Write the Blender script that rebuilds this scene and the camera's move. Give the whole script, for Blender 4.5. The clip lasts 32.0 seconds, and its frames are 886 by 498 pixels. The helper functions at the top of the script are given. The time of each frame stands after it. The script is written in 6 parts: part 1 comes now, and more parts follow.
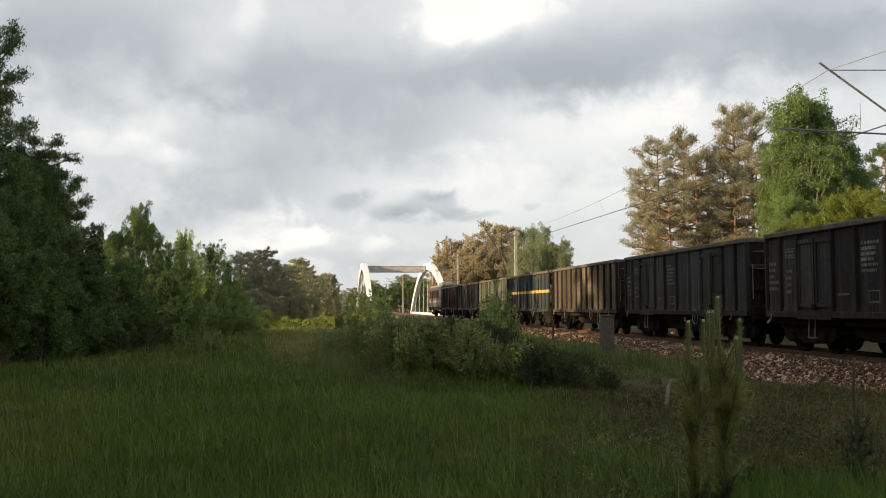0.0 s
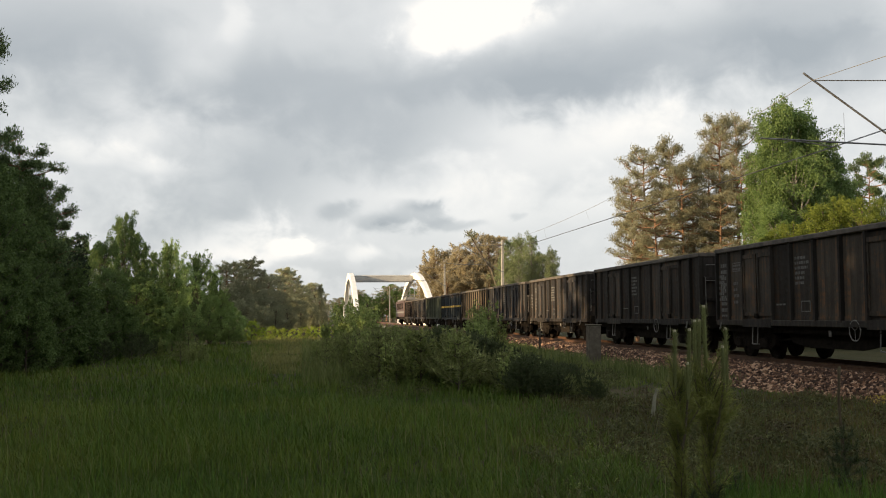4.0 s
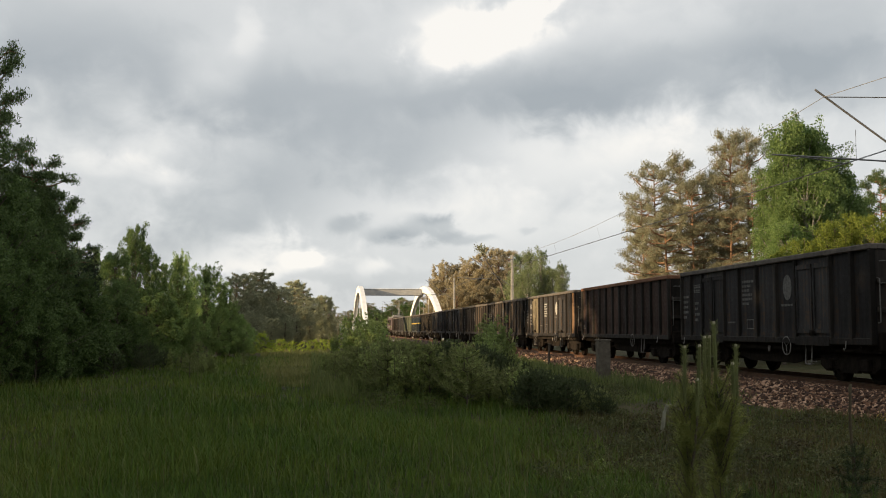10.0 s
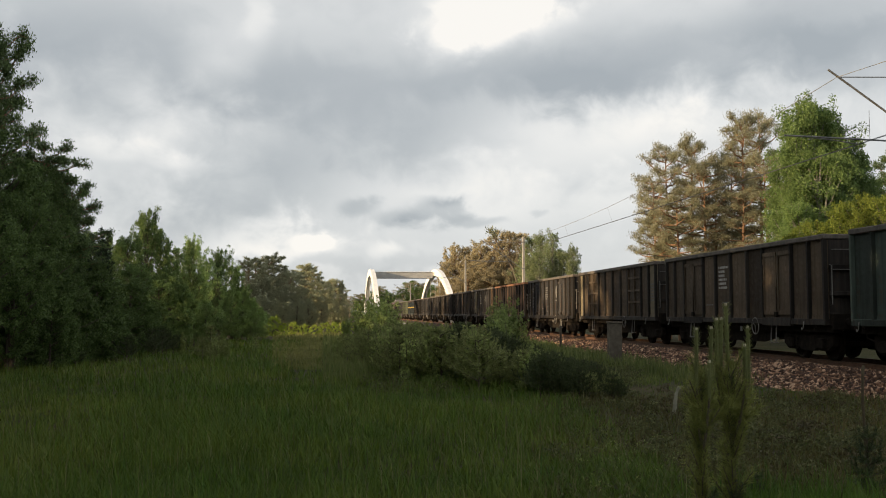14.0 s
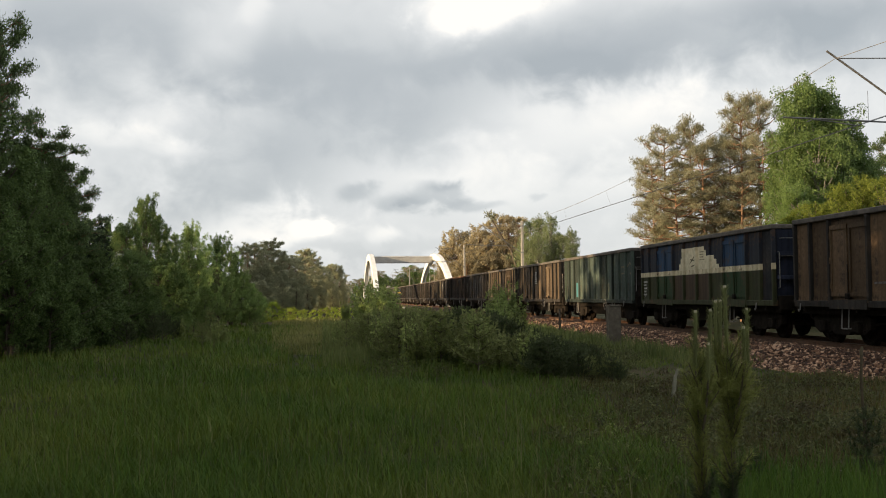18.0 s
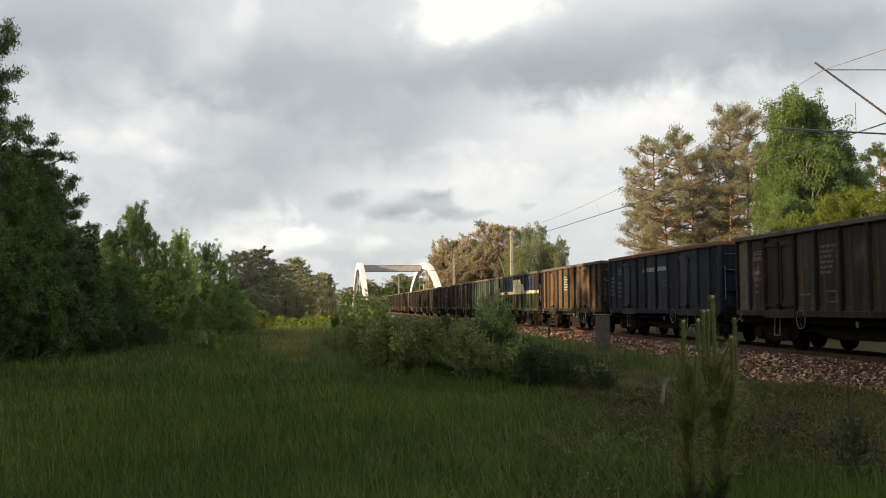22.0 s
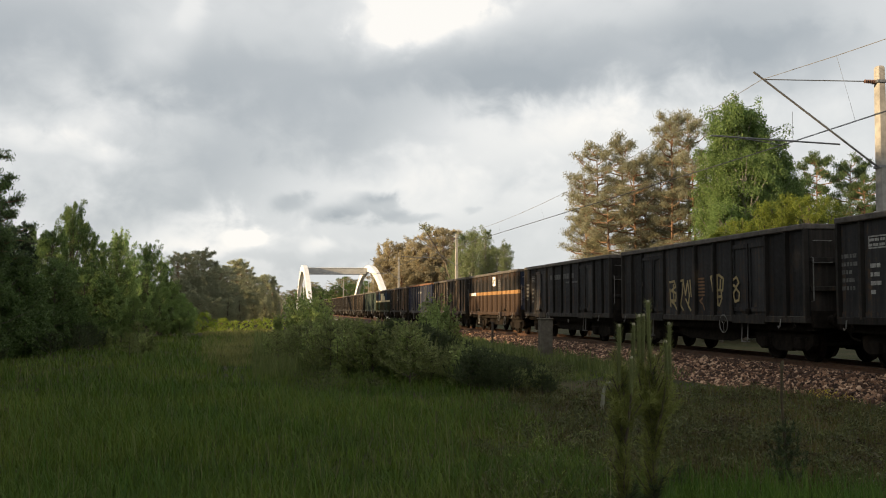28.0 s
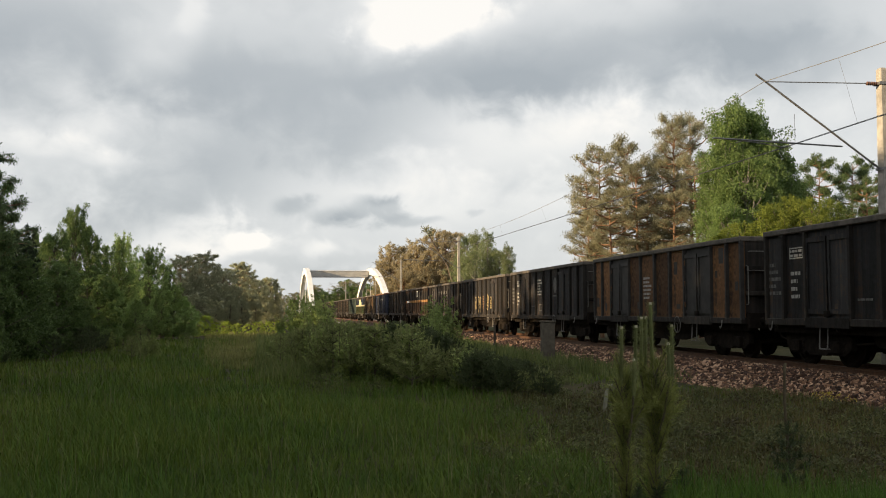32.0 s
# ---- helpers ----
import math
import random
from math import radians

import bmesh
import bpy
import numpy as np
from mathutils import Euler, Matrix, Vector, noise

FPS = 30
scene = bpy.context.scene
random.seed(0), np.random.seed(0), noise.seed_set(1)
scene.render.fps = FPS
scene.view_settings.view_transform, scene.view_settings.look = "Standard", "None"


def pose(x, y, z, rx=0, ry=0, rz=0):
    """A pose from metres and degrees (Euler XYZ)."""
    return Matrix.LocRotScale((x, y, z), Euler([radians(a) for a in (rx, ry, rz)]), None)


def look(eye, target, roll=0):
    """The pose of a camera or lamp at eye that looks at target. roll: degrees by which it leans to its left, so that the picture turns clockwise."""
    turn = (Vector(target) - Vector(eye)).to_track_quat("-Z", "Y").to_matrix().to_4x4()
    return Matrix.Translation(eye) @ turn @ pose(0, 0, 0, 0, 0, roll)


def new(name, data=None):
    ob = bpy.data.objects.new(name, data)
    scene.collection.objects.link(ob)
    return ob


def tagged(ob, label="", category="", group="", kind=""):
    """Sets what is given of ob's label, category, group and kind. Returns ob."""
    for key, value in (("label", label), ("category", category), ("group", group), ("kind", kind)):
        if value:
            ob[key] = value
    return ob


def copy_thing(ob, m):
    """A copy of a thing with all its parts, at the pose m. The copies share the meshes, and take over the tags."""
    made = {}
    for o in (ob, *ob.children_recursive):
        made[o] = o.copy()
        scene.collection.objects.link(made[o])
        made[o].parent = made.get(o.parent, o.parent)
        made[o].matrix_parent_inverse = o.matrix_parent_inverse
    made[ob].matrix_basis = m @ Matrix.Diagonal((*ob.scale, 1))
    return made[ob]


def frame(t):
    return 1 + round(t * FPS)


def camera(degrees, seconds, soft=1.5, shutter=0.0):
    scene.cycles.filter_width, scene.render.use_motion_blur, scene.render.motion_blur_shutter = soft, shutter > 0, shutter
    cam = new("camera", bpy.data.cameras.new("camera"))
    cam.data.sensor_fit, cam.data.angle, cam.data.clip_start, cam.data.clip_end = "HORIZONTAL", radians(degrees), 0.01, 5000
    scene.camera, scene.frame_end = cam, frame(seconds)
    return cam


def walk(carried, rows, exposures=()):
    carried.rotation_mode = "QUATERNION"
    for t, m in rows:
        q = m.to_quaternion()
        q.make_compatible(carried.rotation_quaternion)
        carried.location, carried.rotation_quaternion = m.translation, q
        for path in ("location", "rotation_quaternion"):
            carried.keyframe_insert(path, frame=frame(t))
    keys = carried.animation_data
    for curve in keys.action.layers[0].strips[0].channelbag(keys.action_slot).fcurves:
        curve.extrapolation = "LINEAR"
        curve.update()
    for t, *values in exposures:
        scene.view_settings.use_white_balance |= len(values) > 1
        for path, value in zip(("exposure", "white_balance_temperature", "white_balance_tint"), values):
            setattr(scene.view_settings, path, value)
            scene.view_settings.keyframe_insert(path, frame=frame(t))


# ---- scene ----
# ---------------------------------------------------------------- camera
EYE_Z = 1.7
RAIL_Z = EYE_Z - 1.336          # top of the rails
cam = camera(48.0, 32.0, soft=1.0)

TURNS = [
    (0.0, 93.28, 0.31, 0.98), (0.5, 93.38, 0.27, 0.88), (1.0, 93.47, 0.29, 0.45),
    (1.5, 93.13, 0.66, 0.72), (2.0, 92.24, 0.71, 1.24), (2.5, 92.10, 0.80, 0.85),
    (3.0, 92.68, 0.50, -0.02), (3.5, 93.28, 0.28, 0.15), (4.0, 93.83, 0.43, 0.22),
    (4.5, 93.80, 0.81, 0.13), (6.5, 93.60, 0.80, 0.16), (7.0, 93.49, 0.12, 0.82),
    (7.5, 93.72, -0.24, 1.37), (8.0, 94.11, -0.23, 1.62), (8.5, 94.51, -0.24, 1.34),
    (9.0, 94.68, -0.31, 1.27), (9.5, 94.73, -0.23, 0.88), (10.0, 94.63, -0.06, 0.75),
    (10.5, 94.48, 0.04, 1.27), (11.0, 94.28, 0.20, 1.72), (11.5, 94.41, 0.25, 1.66),
    (12.0, 94.54, 0.27, 1.74), (12.5, 94.40, 0.40, 1.93), (13.0, 93.73, 0.24, 1.67),
    (13.5, 93.73, 0.13, 1.36), (15.5, 93.17, 0.09, 1.66), (16.0, 93.46, -0.02, 0.94),
    (16.5, 93.60, -0.10, 0.53), (17.0, 93.31, 0.49, 0.95), (17.5, 93.04, 0.48, 1.23),
    (18.0, 92.74, 0.51, 1.36), (18.5, 92.41, 0.50, 0.92), (19.0, 92.32, 0.17, 1.13),
    (19.5, 92.73, 0.08, 1.05), (20.0, 93.04, 0.24, 1.16), (20.5, 93.29, 0.02, 0.90),
    (21.0, 93.03, 0.09, 1.00), (21.5, 92.72, 0.18, 0.95), (22.0, 93.24, 0.31, 0.75),
    (22.5, 93.73, 0.37, -0.40), (23.0, 93.92, 0.28, -0.93), (23.5, 93.60, 0.48, -1.04),
    (24.0, 93.21, 0.32, -1.16), (24.5, 93.47, 0.56, -1.03), (25.0, 93.57, 0.40, -0.75),
    (25.5, 93.08, 0.24, -1.58), (27.5, 93.49, 0.16, -2.70), (28.0, 93.42, 0.03, -2.42),
    (28.5, 93.70, 0.34, -2.98), (29.0, 93.42, 0.43, -2.84), (29.5, 93.41, 0.11, -2.72),
    (30.0, 93.87, 0.02, -2.80), (30.5, 93.70, 0.06, -2.37), (31.0, 94.07, 0.09, -2.00),
    (31.5, 93.77, 0.27, -2.13), (32.0, 93.58, 0.11, -2.29),
]


def sway(t):
    """Slow drift of the hand, in metres to the right."""
    return 0.04 * min(1.0, max(0.0, (t - 21.5) / 5.5))


walk(cam, [(t, pose(sway(t), 0, EYE_Z, rx, ry, rz)) for t, rx, ry, rz in TURNS],
     exposures=[(0.0, 0.97), (4.0, 0.95), (8.0, 0.88), (12.0, 0.84), (16.0, 0.90), (19.0, 0.98), (22.0, 0.95), (25.0, 0.90), (32.0, 0.90)])

# ---------------------------------------------------------------- light
SUN_AZ, SUN_EL = radians(248), radians(12.0)     # compass bearing from +y, clockwise
SUN_DIR = Vector((math.sin(SUN_AZ) * math.cos(SUN_EL), math.cos(SUN_AZ) * math.cos(SUN_EL), math.sin(SUN_EL)))


def make_world():
    w = bpy.data.worlds.new("evening_sky")
    scene.world = w
    w.use_nodes = True
    nt = w.node_tree
    nt.nodes.clear()
    N, Lk = nt.nodes.new, nt.links.new

    def math_node(op, a, b=None, clamp=False):
        n = N("ShaderNodeMath")
        n.operation, n.use_clamp = op, clamp
        for i, v in enumerate((a, b)):
            if v is None:
                continue
            if isinstance(v, (int, float)):
                n.inputs[i].default_value = v
            else:
                Lk(v, n.inputs[i])
        return n.outputs[0]

    out = N("ShaderNodeOutputWorld")
    bg = N("ShaderNodeBackground")
    Lk(bg.outputs[0], out.inputs[0])
    sky = N("ShaderNodeTexSky")
    sky.sky_type, sky.sun_disc = "NISHITA", False
    sky.sun_elevation, sky.sun_rotation = SUN_EL, SUN_AZ
    skyl = N("ShaderNodeMix")
    skyl.data_type, skyl.blend_type = "RGBA", "MULTIPLY"
    skyl.inputs[0].default_value = 1.0
    Lk(sky.outputs[0], skyl.inputs[6])
    skyl.inputs[7].default_value = (0.1, 0.1, 0.1, 1)
    co = N("ShaderNodeTexCoord")
    sep = N("ShaderNodeSeparateXYZ")
    Lk(co.outputs["Generated"], sep.inputs[0])
    az = math_node("ARCTAN2", sep.outputs[0], sep.outputs[1])
    high = math_node("ARCSINE", sep.outputs[2])
    px = math_node("MULTIPLY", az, 4.8)
    py = math_node("MULTIPLY", high, 5.8)
    comb = N("ShaderNodeCombineXYZ")
    Lk(px, comb.inputs[0])
    Lk(py, comb.inputs[1])

    def cloud(scale, detail, rough, off, dist=0.0):
        m = N("ShaderNodeMapping")
        Lk(comb.outputs[0], m.inputs[0])
        m.inputs["Location"].default_value = off
        n = N("ShaderNodeTexNoise")
        n.inputs["Scale"].default_value, n.inputs["Detail"].default_value = scale, detail
        n.inputs["Roughness"].default_value, n.inputs["Distortion"].default_value = rough, dist
        Lk(m.outputs[0], n.inputs["Vector"])
        return n.outputs["Fac"]

    big = cloud(1.3, 8, 0.55, (3.1, 1.7, 0), 0.3)
    fine = cloud(4.2, 8, 0.52, (7.7, 2.3, 0), 0.3)
    wob_a = math_node("MULTIPLY", math_node("SUBTRACT", fine, 0.5), 0.15)
    wob_b = math_node("MULTIPLY", math_node("SUBTRACT", big, 0.5), 0.12)

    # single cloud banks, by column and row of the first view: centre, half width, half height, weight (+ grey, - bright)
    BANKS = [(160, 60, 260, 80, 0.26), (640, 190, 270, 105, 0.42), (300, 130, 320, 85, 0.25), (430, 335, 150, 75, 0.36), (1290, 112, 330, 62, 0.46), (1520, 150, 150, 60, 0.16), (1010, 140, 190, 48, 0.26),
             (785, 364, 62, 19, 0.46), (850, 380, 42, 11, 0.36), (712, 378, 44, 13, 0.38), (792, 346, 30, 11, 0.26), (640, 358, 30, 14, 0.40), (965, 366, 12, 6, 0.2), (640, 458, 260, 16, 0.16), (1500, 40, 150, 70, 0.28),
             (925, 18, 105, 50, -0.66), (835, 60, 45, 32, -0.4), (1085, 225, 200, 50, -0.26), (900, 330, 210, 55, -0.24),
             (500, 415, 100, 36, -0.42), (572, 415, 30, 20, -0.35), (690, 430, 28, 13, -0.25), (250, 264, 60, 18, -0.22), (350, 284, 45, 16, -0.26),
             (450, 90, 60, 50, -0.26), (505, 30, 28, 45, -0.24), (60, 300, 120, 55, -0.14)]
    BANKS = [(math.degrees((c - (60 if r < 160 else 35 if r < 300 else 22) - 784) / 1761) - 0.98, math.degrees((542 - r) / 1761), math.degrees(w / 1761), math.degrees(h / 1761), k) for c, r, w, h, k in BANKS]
    el = high
    azw = math_node("ADD", az, wob_a)
    elw = math_node("ADD", el, math_node("MULTIPLY", math_node("ADD", wob_a, wob_b), 0.45))
    azw = math_node("ADD", azw, wob_b)
    azs = math_node("ADD", az, math_node("MULTIPLY", wob_a, 0.30))
    els = math_node("ADD", el, math_node("MULTIPLY", wob_a, 0.18))
    total = None
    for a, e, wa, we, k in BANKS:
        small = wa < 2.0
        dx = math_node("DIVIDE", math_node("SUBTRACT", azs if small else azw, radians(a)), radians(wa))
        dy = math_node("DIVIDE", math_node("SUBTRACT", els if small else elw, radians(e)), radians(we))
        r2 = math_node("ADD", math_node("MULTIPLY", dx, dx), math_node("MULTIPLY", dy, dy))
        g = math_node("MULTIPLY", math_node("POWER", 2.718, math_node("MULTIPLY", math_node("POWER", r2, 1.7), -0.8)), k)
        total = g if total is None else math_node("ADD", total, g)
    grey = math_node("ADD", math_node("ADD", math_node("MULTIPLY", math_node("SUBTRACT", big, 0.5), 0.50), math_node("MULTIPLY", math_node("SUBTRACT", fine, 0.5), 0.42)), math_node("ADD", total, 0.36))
    ramp = N("ShaderNodeValToRGB")
    Lk(grey, ramp.inputs[0])
    r = ramp.color_ramp
    r.elements[0].position, r.elements[0].color = 0.0, (0.99, 0.96, 0.91, 1)
    r.elements[1].position, r.elements[1].color = 1.0, (0.40, 0.435, 0.465, 1)
    for p, c in ((0.16, (0.84, 0.84, 0.825, 1)), (0.36, (0.705, 0.72, 0.725, 1)), (0.60, (0.575, 0.60, 0.615, 1)), (0.80, (0.475, 0.505, 0.53, 1))):
        r.elements.new(p).color = c
    mix = N("ShaderNodeMix")
    mix.data_type = "RGBA"
    mix.inputs[0].default_value = 0.93
    Lk(skyl.outputs[2], mix.inputs[6])
    Lk(ramp.outputs[0], mix.inputs[7])
    Lk(mix.outputs[2], bg.inputs[0])
    bg.inputs[1].default_value = 0.57


make_world()
sun_data = bpy.data.lights.new("sun", "SUN")
sun_data.energy, sun_data.angle, sun_data.color = 5.0, radians(0.6), (1.0, 0.74, 0.44)
sun = new("sun", sun_data)
sun.matrix_basis = look(SUN_DIR * 100, (0, 0, 0))

# ---------------------------------------------------------------- materials


class Mat:
    """Small builder for a principled material."""

    def __init__(self, name, rough=0.8, metal=0.0, spec=0.3):
        self.m = bpy.data.materials.new(name)
        self.m.use_nodes = True
        self.nt = self.m.node_tree
        self.b = self.nt.nodes["Principled BSDF"]
        self.b.inputs["Roughness"].default_value = rough
        self.b.inputs["Metallic"].default_value = metal
        self.b.inputs["Specular IOR Level"].default_value = spec
        self.co = self.nt.nodes.new("ShaderNodeTexCoord")

    def noise(self, scale, detail=4, rough=0.6, stretch=(1, 1, 1), space="Object", dist=0.0):
        m = self.nt.nodes.new("ShaderNodeMapping")
        m.inputs["Scale"].default_value = stretch
        self.nt.links.new(self.co.outputs[space], m.inputs[0])
        n = self.nt.nodes.new("ShaderNodeTexNoise")
        n.inputs["Scale"].default_value, n.inputs["Detail"].default_value = scale, detail
        n.inputs["Roughness"].default_value, n.inputs["Distortion"].default_value = rough, dist
        self.nt.links.new(m.outputs[0], n.inputs["Vector"])
        return n.outputs["Fac"]

    def ramp(self, fac, *stops):
        r = self.nt.nodes.new("ShaderNodeValToRGB")
        self.nt.links.new(fac, r.inputs[0])
        e = r.color_ramp.elements
        e[0].position, e[0].color = stops[0][0], (*stops[0][1], 1)
        e[1].position, e[1].color = stops[-1][0], (*stops[-1][1], 1)
        for p, c in stops[1:-1]:
            e.new(p).color = (*c, 1)
        return r.outputs[0]

    def mix(self, fac, a, b, mode="MIX"):
        n = self.nt.nodes.new("ShaderNodeMix")
        n.data_type, n.blend_type = "RGBA", mode
        for i, v in ((0, fac), (6, a), (7, b)):
            if isinstance(v, (int, float)):
                n.inputs[i].default_value = v
            elif isinstance(v, tuple):
                n.inputs[i].default_value = (*v, 1)
            else:
                self.nt.links.new(v, n.inputs[i])
        return n.outputs[2]

    def calc(self, op, a, b):
        n = self.nt.nodes.new("ShaderNodeMath")
        n.operation = op
        for i, v in enumerate((a, b)):
            if isinstance(v, (int, float)):
                n.inputs[i].default_value = v
            else:
                self.nt.links.new(v, n.inputs[i])
        return n.outputs[0]

    def island(self):
        return self.nt.nodes.new("ShaderNodeNewGeometry").outputs["Random Per Island"]

    def own(self):
        return self.nt.nodes.new("ShaderNodeObjectInfo").outputs["Random"]

    def colour(self, c):
        if isinstance(c, tuple):
            self.b.inputs["Base Color"].default_value = (*c, 1)
        else:
            self.nt.links.new(c, self.b.inputs["Base Color"])
        return self

    def bump(self, fac, strength=0.4, dist=0.02):
        n = self.nt.nodes.new("ShaderNodeBump")
        n.inputs["Strength"].default_value, n.inputs["Distance"].default_value = strength, dist
        self.nt.links.new(fac, n.inputs["Height"])
        self.nt.links.new(n.outputs[0], self.b.inputs["Normal"])
        return self

    def rough(self, fac):
        self.nt.links.new(fac, self.b.inputs["Roughness"])
        return self


def scaled(c, k):
    return tuple(min(1.0, v * k) for v in c)


def paint(name, base, worn=(0.10, 0.055, 0.03), amount=0.5):
    """Old wagon paint: grime, rust blooms and rain streaks."""
    m = Mat(name, 0.75, 0.0, 0.14)
    big = m.noise(0.9, 5, 0.65)
    fine = m.noise(7.0, 6, 0.7)
    streak = m.noise(2.2, 5, 0.6, (3.2, 3.2, 0.16))
    tone = m.ramp(big, (0.3, scaled(base, 0.62)), (0.55, base), (0.75, scaled(base, 1.35)))
    tone = m.mix(0.75, tone, m.ramp(streak, (0.3, (0.35, 0.32, 0.3)), (0.6, (1, 1, 1))), "MULTIPLY")
    rust = m.calc("ADD", m.calc("MULTIPLY", fine, 0.55), m.calc("MULTIPLY", streak, 0.55))
    lo = 0.68 - 0.22 * amount
    fac = m.ramp(rust, (lo, (0, 0, 0)), (lo + 0.14, (1, 1, 1)))
    tone = m.mix(fac, tone, worn)
    tone = m.mix(1.0, tone, m.ramp(m.own(), (0.0, (0.48, 0.46, 0.44)), (0.5, (0.95, 0.95, 0.95)), (1.0, (1.6, 1.57, 1.5))), "MULTIPLY")
    m.colour(tone)
    m.bump(m.mix(0.5, big, fine), 0.6, 0.02)
    m.rough(m.ramp(fine, (0.3, (0.6,) * 3), (0.7, (0.9,) * 3)))
    return m.m


def foliage(name, dark, light, trans=0.35, rough=0.6):
    m = Mat(name, rough, 0.0, 0.25)
    c = m.ramp(m.island(), (0.0, dark), (0.6, tuple((a + b) / 2 for a, b in zip(dark, light))), (1.0, light))
    v = m.nt.nodes.new("ShaderNodeHueSaturation")
    v.inputs["Saturation"].default_value = 1.0
    m.nt.links.new(c, v.inputs["Color"])
    m.nt.links.new(m.ramp(m.own(), (0, (0.8,) * 3), (1, (1.2,) * 3)), v.inputs["Value"])
    m.colour(v.outputs[0])
    t = m.nt.nodes.new("ShaderNodeBsdfTranslucent")
    m.nt.links.new(v.outputs[0], t.inputs[0])
    mx = m.nt.nodes.new("ShaderNodeMixShader")
    mx.inputs[0].default_value = trans
    m.nt.links.new(m.b.outputs[0], mx.inputs[1])
    m.nt.links.new(t.outputs[0], mx.inputs[2])
    m.nt.links.new(mx.outputs[0], m.nt.nodes["Material Output"].inputs[0])
    return m.m


def plain(name, a, b, scale=6.0, rough=0.8, metal=0.0, bump=0.3, stretch=(1, 1, 1), spec=0.3):
    m = Mat(name, rough, metal, spec)
    n = m.noise(scale, 6, 0.65, stretch)
    m.colour(m.ramp(n, (0.3, a), (0.7, b)))
    m.bump(n, bump, 0.01)
    return m.m


M_OAK = foliage("broad_leaves", (0.064, 0.106, 0.035), (0.172, 0.250, 0.076), 0.42)
M_LIGHT = foliage("pale_leaves", (0.140, 0.212, 0.066), (0.290, 0.390, 0.130), 0.5)
M_MAPLE = foliage("maple_leaves", (0.105, 0.140, 0.022), (0.24, 0.285, 0.050), 0.46)
M_FRESH = foliage("fresh_needles", (0.130, 0.150, 0.036), (0.300, 0.315, 0.095), 0.4)
M_BIRCH = foliage("birch_leaves", (0.090, 0.145, 0.046), (0.215, 0.300, 0.098), 0.5)
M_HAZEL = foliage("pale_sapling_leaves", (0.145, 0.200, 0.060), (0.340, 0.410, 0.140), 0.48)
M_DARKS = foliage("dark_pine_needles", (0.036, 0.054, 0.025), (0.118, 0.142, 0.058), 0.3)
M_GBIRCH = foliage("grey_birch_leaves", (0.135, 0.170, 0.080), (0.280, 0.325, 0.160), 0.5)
# low sun and haze are put into the far pines' needle colour
M_SUNPINE = foliage("sunlit_brownish_needles", (0.260, 0.225, 0.140), (0.480, 0.420, 0.270), 0.55)
# haze over the wood edge is mixed into this paler colour
M_HAZEPINE = foliage("hazed_grey_green_needles", (0.215, 0.230, 0.145), (0.440, 0.445, 0.280), 0.5)
M_PINE = foliage("pine_needles", (0.174, 0.174, 0.110), (0.370, 0.358, 0.234), 0.55)
M_WPINE = foliage("wood_pine_needles", (0.062, 0.098, 0.040), (0.160, 0.220, 0.084), 0.4)
M_SPRUCE = foliage("spruce_needles", (0.014, 0.028, 0.012), (0.035, 0.055, 0.022), 0.15)
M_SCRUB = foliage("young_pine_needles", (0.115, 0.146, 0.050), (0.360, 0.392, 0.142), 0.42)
M_NEARP = foliage("sapling_needles", (0.028, 0.044, 0.020), (0.082, 0.104, 0.042), 0.3)
M_SHOOT = foliage("fresh_shoots", (0.13, 0.150, 0.055), (0.27, 0.285, 0.115), 0.3)
M_BUD = plain("pale_buds", (0.42, 0.38, 0.26), (0.60, 0.56, 0.42), 20, 0.8, 0, 0.1)
# leaf colour brightened to carry the late sun on the bushes
M_BUSHY = foliage("sunlit_yellow_bush_leaves", (0.21, 0.28, 0.035), (0.42, 0.50, 0.09), 0.45)
M_SPRIG = foliage("sapling_leaves", (0.140, 0.185, 0.058), (0.385, 0.440, 0.145), 0.5)
def meadow_blades(name, dark, light, pale):
    """Blades that turn yellower in broad patches of the meadow."""
    m = Mat(name, 0.6, 0.0, 0.25)
    c = m.ramp(m.island(), (0.0, dark), (1.0, light))
    patch = m.ramp(m.noise(0.22, 4, 0.6), (0.42, (0, 0, 0)), (0.66, (1, 1, 1)))
    c = m.mix(patch, c, m.ramp(m.island(), (0.0, light), (1.0, pale)))
    c = m.mix(0.5, c, m.ramp(m.noise(1.4, 3, 0.6), (0.3, (0.6, 0.6, 0.6)), (0.7, (1.2, 1.2, 1.2))), "MULTIPLY")
    m.colour(c)
    t = m.nt.nodes.new("ShaderNodeBsdfTranslucent")
    m.nt.links.new(c, t.inputs[0])
    mx = m.nt.nodes.new("ShaderNodeMixShader")
    mx.inputs[0].default_value = 0.38
    m.nt.links.new(m.b.outputs[0], mx.inputs[1])
    m.nt.links.new(t.outputs[0], mx.inputs[2])
    m.nt.links.new(mx.outputs[0], m.nt.nodes["Material Output"].inputs[0])
    return m.m


M_GRASS = meadow_blades("grass_blades", (0.040, 0.080, 0.011), (0.108, 0.170, 0.023), (0.190, 0.212, 0.044))
M_LUSH = meadow_blades("lush_grass_blades", (0.038, 0.090, 0.012), (0.104, 0.186, 0.025), (0.155, 0.205, 0.04))
M_ROUGHG = meadow_blades("rough_grass_blades", (0.072, 0.106, 0.030), (0.170, 0.205, 0.062), (0.25, 0.255, 0.10))
M_WORNG = meadow_blades("worn_grass_blades", (0.115, 0.130, 0.038), (0.23, 0.235, 0.075), (0.30, 0.275, 0.11))
M_POORG = meadow_blades("poor_grass_blades", (0.050, 0.052, 0.015), (0.125, 0.116, 0.038), (0.175, 0.128, 0.058))
